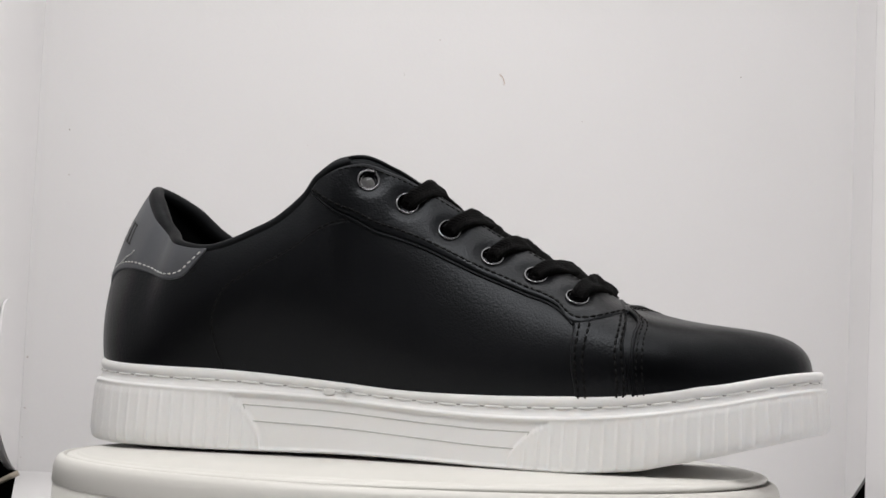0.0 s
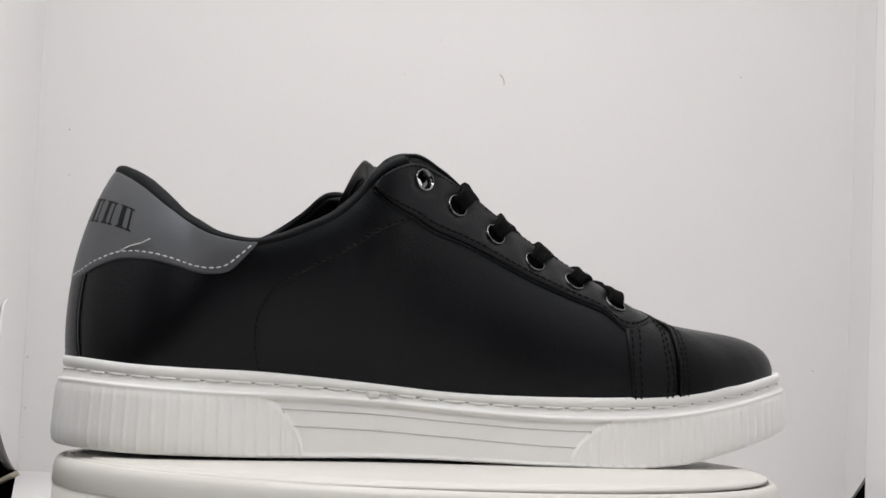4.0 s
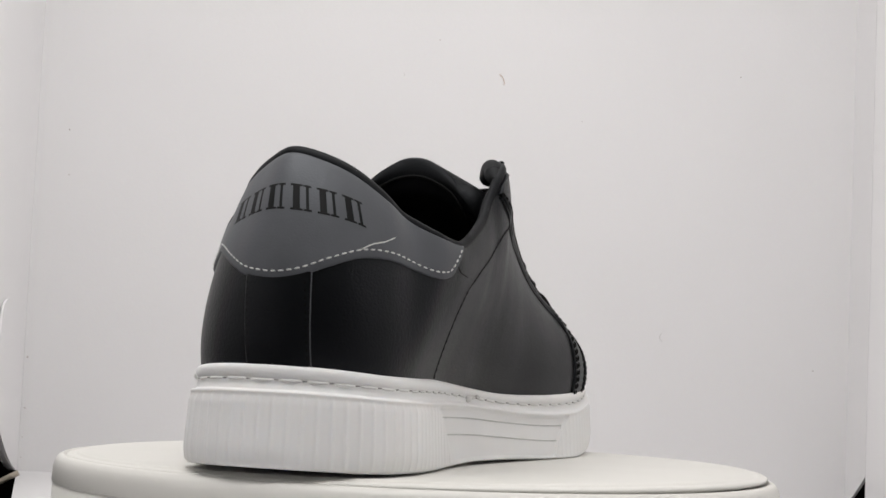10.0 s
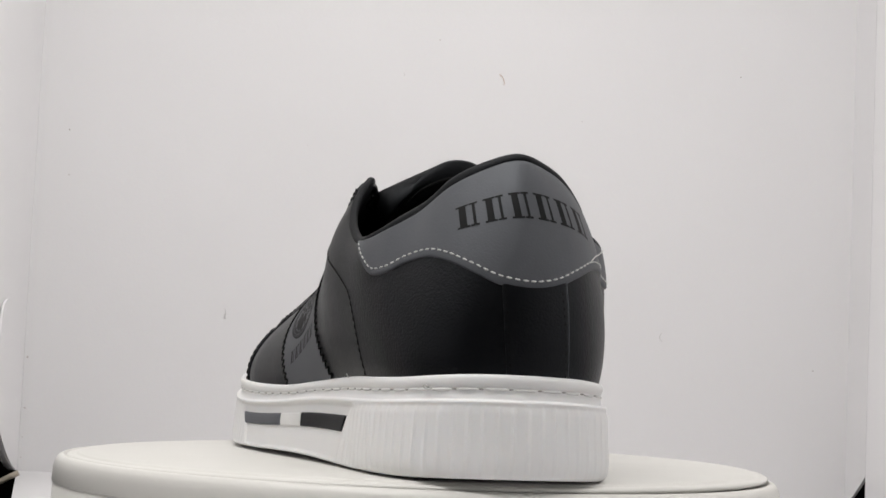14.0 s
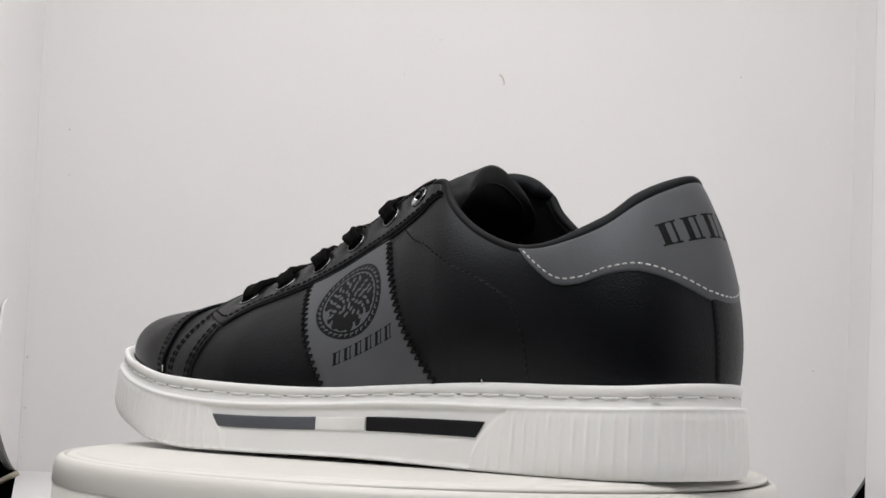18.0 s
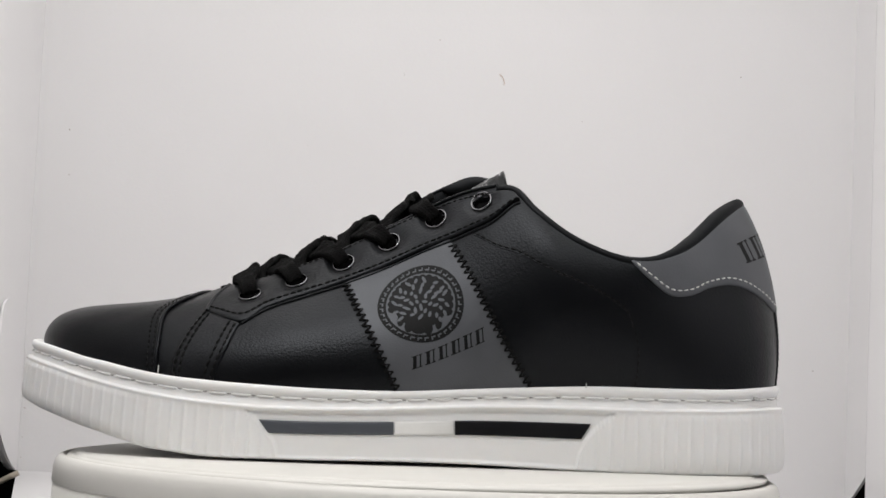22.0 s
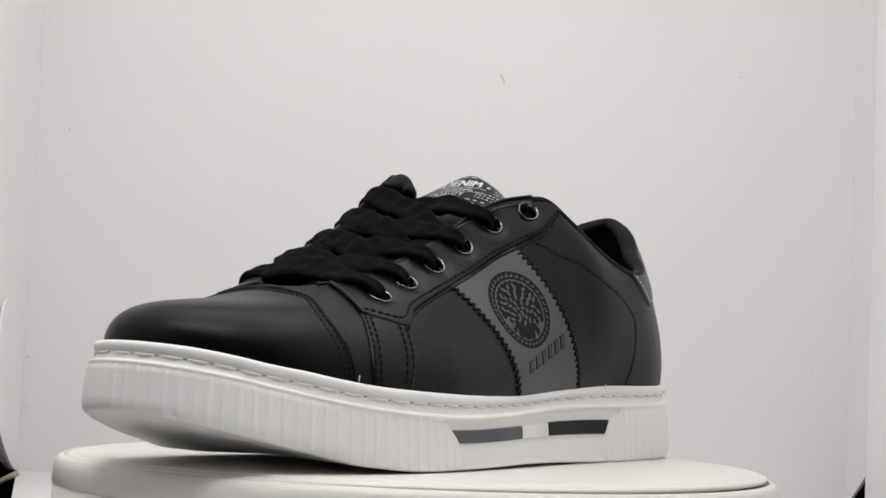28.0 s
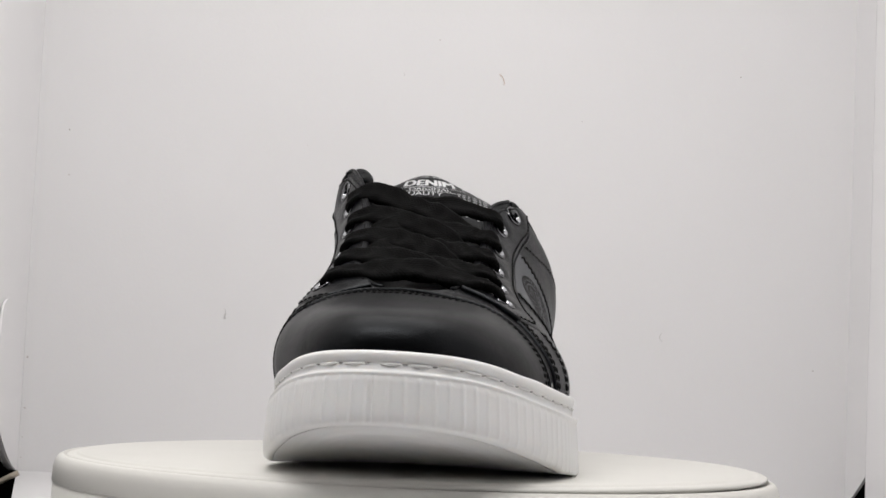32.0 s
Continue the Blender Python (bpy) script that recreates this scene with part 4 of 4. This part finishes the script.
def build_tongue():
    nu, nw = 60, 40
    u, w = np.meshgrid(np.linspace(0, 1, nu), np.linspace(-1, 1, nw), indexing="ij")
    topf = tongue_point(u, w)
    thick = (9.0 + 7.0 * np.abs(w) ** 2)[..., None] * np.sqrt(np.minimum(1, (1 - np.abs(w)) / 0.06))[..., None] * np.minimum(1, np.sqrt(np.maximum(0, (1 - u) / 0.09)))[..., None] + 0.6
    under = (topf * 0.5 + tongue_point(u, w, 0.35) * 0.5) - (thick + 2.0 * np.abs(w[..., None]) ** 2) * np.array([0.62, 0.0, 0.78])
    topf = topf + np.array([0, 0, 0.4])
    v = np.concatenate([topf.reshape(-1, 3), under.reshape(-1, 3)]) * MM
    f = grid_faces(nu, nw) + grid_faces(nu, nw, start=nu * nw, flip=True)
    k = nu * nw
    for j in range(nw - 1):
        for i in (0, nu - 1):
            a, b = i * nw + j, i * nw + j + 1
            f.append((a, b, b + k, a + k))
    for i in range(nu - 1):
        for j in (0, nw - 1):
            a, b = i * nw + j, (i + 1) * nw + j
            f.append((a, b, b + k, a + k))
    ob = mesh_object("tongue", v, f, BLACK_SMOOTH, shoe, "padded black leather tongue with white print")
    bm = bmesh.new()
    bm.from_mesh(ob.data)
    bmesh.ops.recalc_face_normals(bm, faces=bm.faces[:])
    bm.to_mesh(ob.data)
    bm.free()
    ob.data.materials.append(LINING)
    for face in ob.data.polygons:
        face.material_index = int(min(face.vertices) >= k)
    # the sewn line that holds the tongue's padding
    at = along([(0, 0.5, -0.80), (1, 0.8, -0.78), (2, 0.935, -0.70), (3, 0.962, -0.38), (4, 0.968, 0.0), (5, 0.962, 0.38), (6, 0.935, 0.70), (7, 0.8, 0.78), (8, 0.5, 0.80)], np.linspace(0, 8, 110))
    grid = under.reshape(nu, nw, 3)
    iu, iw = at[:, 0] * (nu - 1), (at[:, 1] + 1) / 2 * (nw - 1)
    a, b = np.floor(iu).astype(int), np.floor(iw).astype(int)
    fu, fw = (iu - a)[:, None], (iw - b)[:, None]
    seam = (grid[a, b] * (1 - fu) + grid[a + 1, b] * fu) * (1 - fw) + (grid[a, b + 1] * (1 - fu) + grid[a + 1, b + 1] * fu) * fw
    mesh_object("seam", *tube(seam * MM, 0.55 * MM, 8), THREAD, ob, "sewn line round the tongue's padding")
    return ob


tongue = build_tongue()


def tongue_word(text, u0, size, w0, width, parent, passes=1):
    """A printed word, wrapped over the tongue."""
    cu = bpy.data.curves.new("word", "FONT")
    cu.body, cu.size, cu.align_x, cu.offset = text, 1.0, "CENTER", 0.0
    ob = bpy.data.objects.new("word", cu)
    scene.collection.objects.link(ob)
    bpy.context.view_layer.update()
    me = bpy.data.meshes.new_from_object(ob.evaluated_get(bpy.context.evaluated_depsgraph_get()))
    bpy.data.objects.remove(ob)
    bm = bmesh.new()
    for k in range(passes):
        bm.from_mesh(me)
        fresh = list(bm.verts)[-len(me.vertices):]
        for v in fresh:
            v.co += Vector((0.045 * k, 0, 0.05 * k))
    bmesh.ops.triangulate(bm, faces=bm.faces[:])
    bmesh.ops.subdivide_edges(bm, edges=bm.edges[:], cuts=1)
    xs = [v.co.x for v in bm.verts]
    span = max(xs) - min(xs)
    for v in bm.verts:
        x, y = v.co.x / span * width + w0, u0 + v.co.y * size
        p = tongue_point(np.array([y]), np.array([x]))[0]
        v.co = Vector((p[0] - 0.3, p[1], p[2] + 0.75 + v.co.z)) * MM
    part("printed_word", bm, WHITE_PRINT, parent, "white printed word")


def tongue_bars(u, bits, height, parent):
    out = []
    for x0, x1 in bits:
        a, b = np.meshgrid(np.linspace(u, u + height, 3), np.linspace(x0, x1, 8), indexing="ij")
        out.append(((tongue_point(a, b) + np.array([-0.3, 0, 0.75])).reshape(-1, 3) * MM, grid_faces(3, 8)))
    v, f = joined(out)
    mesh_object("print_bars", v, f, WHITE_PRINT, parent, "white printed bars")


tongue_word("DENIM", 0.923, 0.058, 0.02, 0.765, tongue, 3)
tongue_bars(0.930, [(0.52, 0.58)], 0.012, tongue)
for u in (0.905, 0.917, 0.929, 0.941):
    tongue_bars(u, [(0.70, 0.73), (0.76, 0.79), (0.82, 0.86), (0.89, 0.94)], 0.0036, tongue)
tongue_word("ORIGINAL", 0.893, 0.022, 0.04, 0.6, tongue)
tongue_word("QUALITY", 0.862, 0.030, -0.08, 0.6, tongue)
tongue_bars(0.983, [(-0.55, -0.42), (-0.36, -0.2), (-0.12, 0.02), (0.1, 0.25), (0.32, 0.5)], 0.004, tongue)
tongue_bars(0.9135, [(-0.5, 0.55)], 0.0025, tongue)
tongue_bars(0.887, [(-0.45, 0.5)], 0.002, tongue)
for u in (0.865, 0.877, 0.889):
    tongue_bars(u, [(0.44, 0.47), (0.50, 0.55), (0.58, 0.61), (0.65, 0.71), (0.74, 0.77), (0.80, 0.86)], 0.0036, tongue)
rnd = random.Random(5)
for r in range(6):
    at, row = -0.62, []
    while at < 0.8:
        n = rnd.uniform(0.03, 0.10)
        row.append((at, at + n))
        at += n + rnd.uniform(0.05, 0.14)
    tongue_bars(0.846 - 0.014 * r, row, 0.0036, tongue)

# footbed
u_, k_ = np.meshgrid(np.arange(160) / 160, np.linspace(0, 1, 8), indexing="ij")
e_ = outline(u_, 8.0)[0]
flat = e_ * (1 - k_[..., None]) + np.stack([np.clip(e_[..., 0], -100, 100), np.full_like(k_, 4.0)], -1) * k_[..., None]
bed = np.concatenate([flat, along(TOP_Z, flat[..., 0]) + 3.0], -1)
mesh_object("footbed", bed.reshape(-1, 3) * MM, grid_faces(160, 8, wrap_rows=True), FABRIC, shoe, "black fabric footbed")

# ---- what is on the sole ----


def on_sole(x, frac, left, lift):
    """A point of the sole's wall by its x, its height between ground and ridge (0 to 1), and its side; millimetres."""
    s = np.linspace(0.08, 0.42, 600) if left else np.linspace(0.92, 0.58, 600)
    e, n = outline(s)
    i = np.interp(np.asarray(x, float), e[::-1, 0], np.arange(600)[::-1])
    pick = lambda a: np.stack([np.interp(i, np.arange(600), a[:, c]) for c in range(a.shape[1])], -1)
    p, q = pick(e), pick(n)
    b, r = along(BASE_Z, p[..., 0])[..., 0], along(RIDGE_Z, p[..., 0])[..., 0]
    inset = 0.1 + 1.5 * frac + 1.1 - lift
    return np.concatenate([p - q * np.asarray(inset)[..., None], (b + frac * (r - b))[..., None]], -1)


def flag(x0, x1, slant0, slant1, mat, label):
    """A raised bar on the sole's waist with slanted ends."""
    bits = np.linspace(0, 1, 26)
    rows = []
    for f, lift in ((0.51, -0.3), (0.51, 0.45), (0.54, 0.65), (0.60, 0.7), (0.67, 0.7), (0.73, 0.65), (0.76, 0.45), (0.76, -0.3)):
        k = (f - 0.51) / 0.25
        a, b = x0 + slant0 * k, x1 + slant1 * k
        rows.append(on_sole(a + (b - a) * bits, np.full(26, f), True, lift))
    v = np.stack(rows, 0)
    n = v.shape[0]
    f = grid_faces(n, 26) + [tuple(i * 26 for i in range(n)), tuple(i * 26 + 25 for i in range(n))[::-1]]
    mesh_object("sole_bar", v.reshape(-1, 3) * MM, f, mat, sole, label, smooth=False)


flag(49.6, 4.5, 3.6, 0.2, GREY_RUBBER, "grey inlaid rubber bar")
flag(4.0, -17.0, 0.2, 0.2, WHITE_RUBBER, "white inlaid rubber bar")
flag(-17.6, -63.5, 0.2, -3.5, BLACK_RUBBER, "black inlaid rubber bar")


def waist_line(xs, fs):
    k = np.linspace(0, 1, 40)
    p = on_sole(np.interp(k, np.linspace(0, 1, len(xs)), xs), np.interp(k, np.linspace(0, 1, len(fs)), fs), False, 0.0)
    return tube(p * MM, 0.28 * MM, 6)


# grooves laid on as thin tubes, their shade put into the grey
for xs, fs in (([-62, 0, 56], [0.79, 0.76, 0.74]), ([-59, 0, 53], [0.52, 0.46, 0.40]), ([56, 53], [0.74, 0.40]), ([-62, -59], [0.79, 0.52])):
    mesh_object("moulded_line", *waist_line(xs, fs), GROOVE_SHADE, sole, "fine moulded line")


def sole_stitches():
    """Long stitches laid in the lip's groove; grey dashes between them give the needle holes' shade."""
    p, n = outline(np.arange(2400) / 2400, 3.45)
    z = along(RIDGE_Z, p[:, 0])[:, 0] * 0.515 + along(TOP_Z, p[:, 0])[:, 0] * 0.485
    p = np.concatenate([p, z[:, None]], 1)
    a = np.concatenate([[0], np.cumsum(np.linalg.norm(np.diff(p, axis=0), axis=1))])
    rnd = random.Random(7)
    at, sew, pits = 0.0, [], []
    while at < a[-1] - 9:
        step = 9.3 + rnd.uniform(-0.7, 0.7)
        q = np.linspace(at + 0.5, at + step - 0.7, 7)
        w = np.stack([np.interp(q, a, p[:, c]) for c in range(3)], 1)
        nn = np.stack([np.interp(q, a, n[:, 0]), np.interp(q, a, n[:, 1]), np.zeros(7)], 1)
        w += nn * np.array([-0.6, 0.0, 0.2, 0.25, 0.2, 0.0, -0.6])[:, None]
        w[:, 2] += rnd.uniform(-0.12, 0.12) - 0.12 * np.sin(np.linspace(0, np.pi, 7))
        sew.append(tube(w * MM, np.array([0.3, 0.44, 0.48, 0.48, 0.48, 0.44, 0.3]) * MM, 6, normals=nn))
        c, m = np.array([np.interp(at + step - 0.1, a, p[:, k]) for k in range(3)]), nn[-1]
        d = np.array([-m[1], m[0], 0])
        pits.append(tube(np.stack([c - d * 0.7 + m * 0.15, c + m * 0.3, c + d * 0.7 + m * 0.15]) * MM, 0.22 * MM, 6, normals=np.tile(m, (3, 1))))
        at += step
    mesh_object("sole_stitching", *joined(sew), WHITE_RUBBER, sole, "long white stitches", kind="stuff")
    mesh_object("needle_hole", *joined(pits), HOLE_SHADE, sole, "dark needle holes", kind="stuff")


sole_stitches()

# a bead of glue and stray white thread ends at the lip
e_blob, n_blob = outline(np.linspace(0.70, 0.80, 400))
i_blob = int(np.argmin(np.abs(e_blob[:, 0] + 27.5)))
bm = bmesh.new()
bmesh.ops.create_icosphere(bm, subdivisions=3, radius=1.0)
for v in bm.verts:
    k = 1 + 0.12 * math.sin(3 * v.co.x + 1) * math.cos(4 * v.co.z)
    t_, d_, z_ = v.co.x * 2.6 * k, v.co.y * 1.1, v.co.z * (1.7 if v.co.z < 0 else 1.3) * k
    nx, ny = n_blob[i_blob]
    v.co = Vector((e_blob[i_blob, 0] - nx * 3.0 - ny * t_ + nx * d_, e_blob[i_blob, 1] - ny * 3.0 + nx * t_ + ny * d_, 24.6 + z_)) * MM
part("glue_bead", bm, WHITE_RUBBER, sole, "hardened white bead of glue", smooth=True)
for q, tall, bend in ((0.152, 0.075, 0.0), (0.3303, 0.045, 0.0), (0.4185, 0.012, 0.004), (0.4225, 0.008, -0.005)):
    tick = upper(np.array([q, q + bend * 0.5, q + bend]), np.array([0.0, 0.4 * tall, tall]), np.array([0.6, 1.0, 1.3]))
    mesh_object("thread_end", *tube(tick * MM, 0.24 * MM, 6), WHITE_THREAD, sole, "white thread end")
# loose loops where the sewing begins again
for x0, left in ((-128.0, True), (-20.0, False)):
    k = np.linspace(0, 1, 14)
    q = np.linspace(0.36, 0.46, 300) if left else np.linspace(0.60, 0.80, 300)
    e_, n_ = outline(q, 2.6)
    i_ = np.abs(e_[:, 0] - x0).argmin()
    d_ = np.array([-n_[i_, 1], n_[i_, 0]])
    mid_z = 0.55 * along(TOP_Z, e_[i_:i_ + 1, 0])[0, 0] + 0.45 * along(RIDGE_Z, e_[i_:i_ + 1, 0])[0, 0]
    w_ = np.stack([e_[i_, 0] + d_[0] * 1.7 * np.cos(5 * k) + n_[i_, 0] * 0.5, e_[i_, 1] + d_[1] * 1.7 * np.cos(5 * k) + n_[i_, 1] * 0.5, mid_z - 0.6 * np.sin(6 * k)], 1)
    mesh_object("thread_end", *tube(w_ * MM, 0.26 * MM, 6), WHITE_THREAD, sole, "white thread end")


# ---- what turns ----
TURN = [(0.0, 0.00), (3.0, 26.33), (6.0, 52.73), (9.0, 79.13), (12.0, 105.55), (15.0, 132.09), (18.0, 158.72), (21.0, 185.19), (24.0, 211.79), (27.0, 238.59), (30.0, 265.33), (32.0, 282.94)]
HEADING = -18.75
TILT = 0.5


def motions():
    walk(shoe, [(t, pose(0, 0, PLATE, 0, 0, HEADING + a)) for t, a in TURN])
    walk(platter, [(t, pose(0, 0, PLATE - 0.0006, 0, -TILT, 0) @ pose(0, 0, 0, 0, 0, a)) for t, a in TURN])


motions()
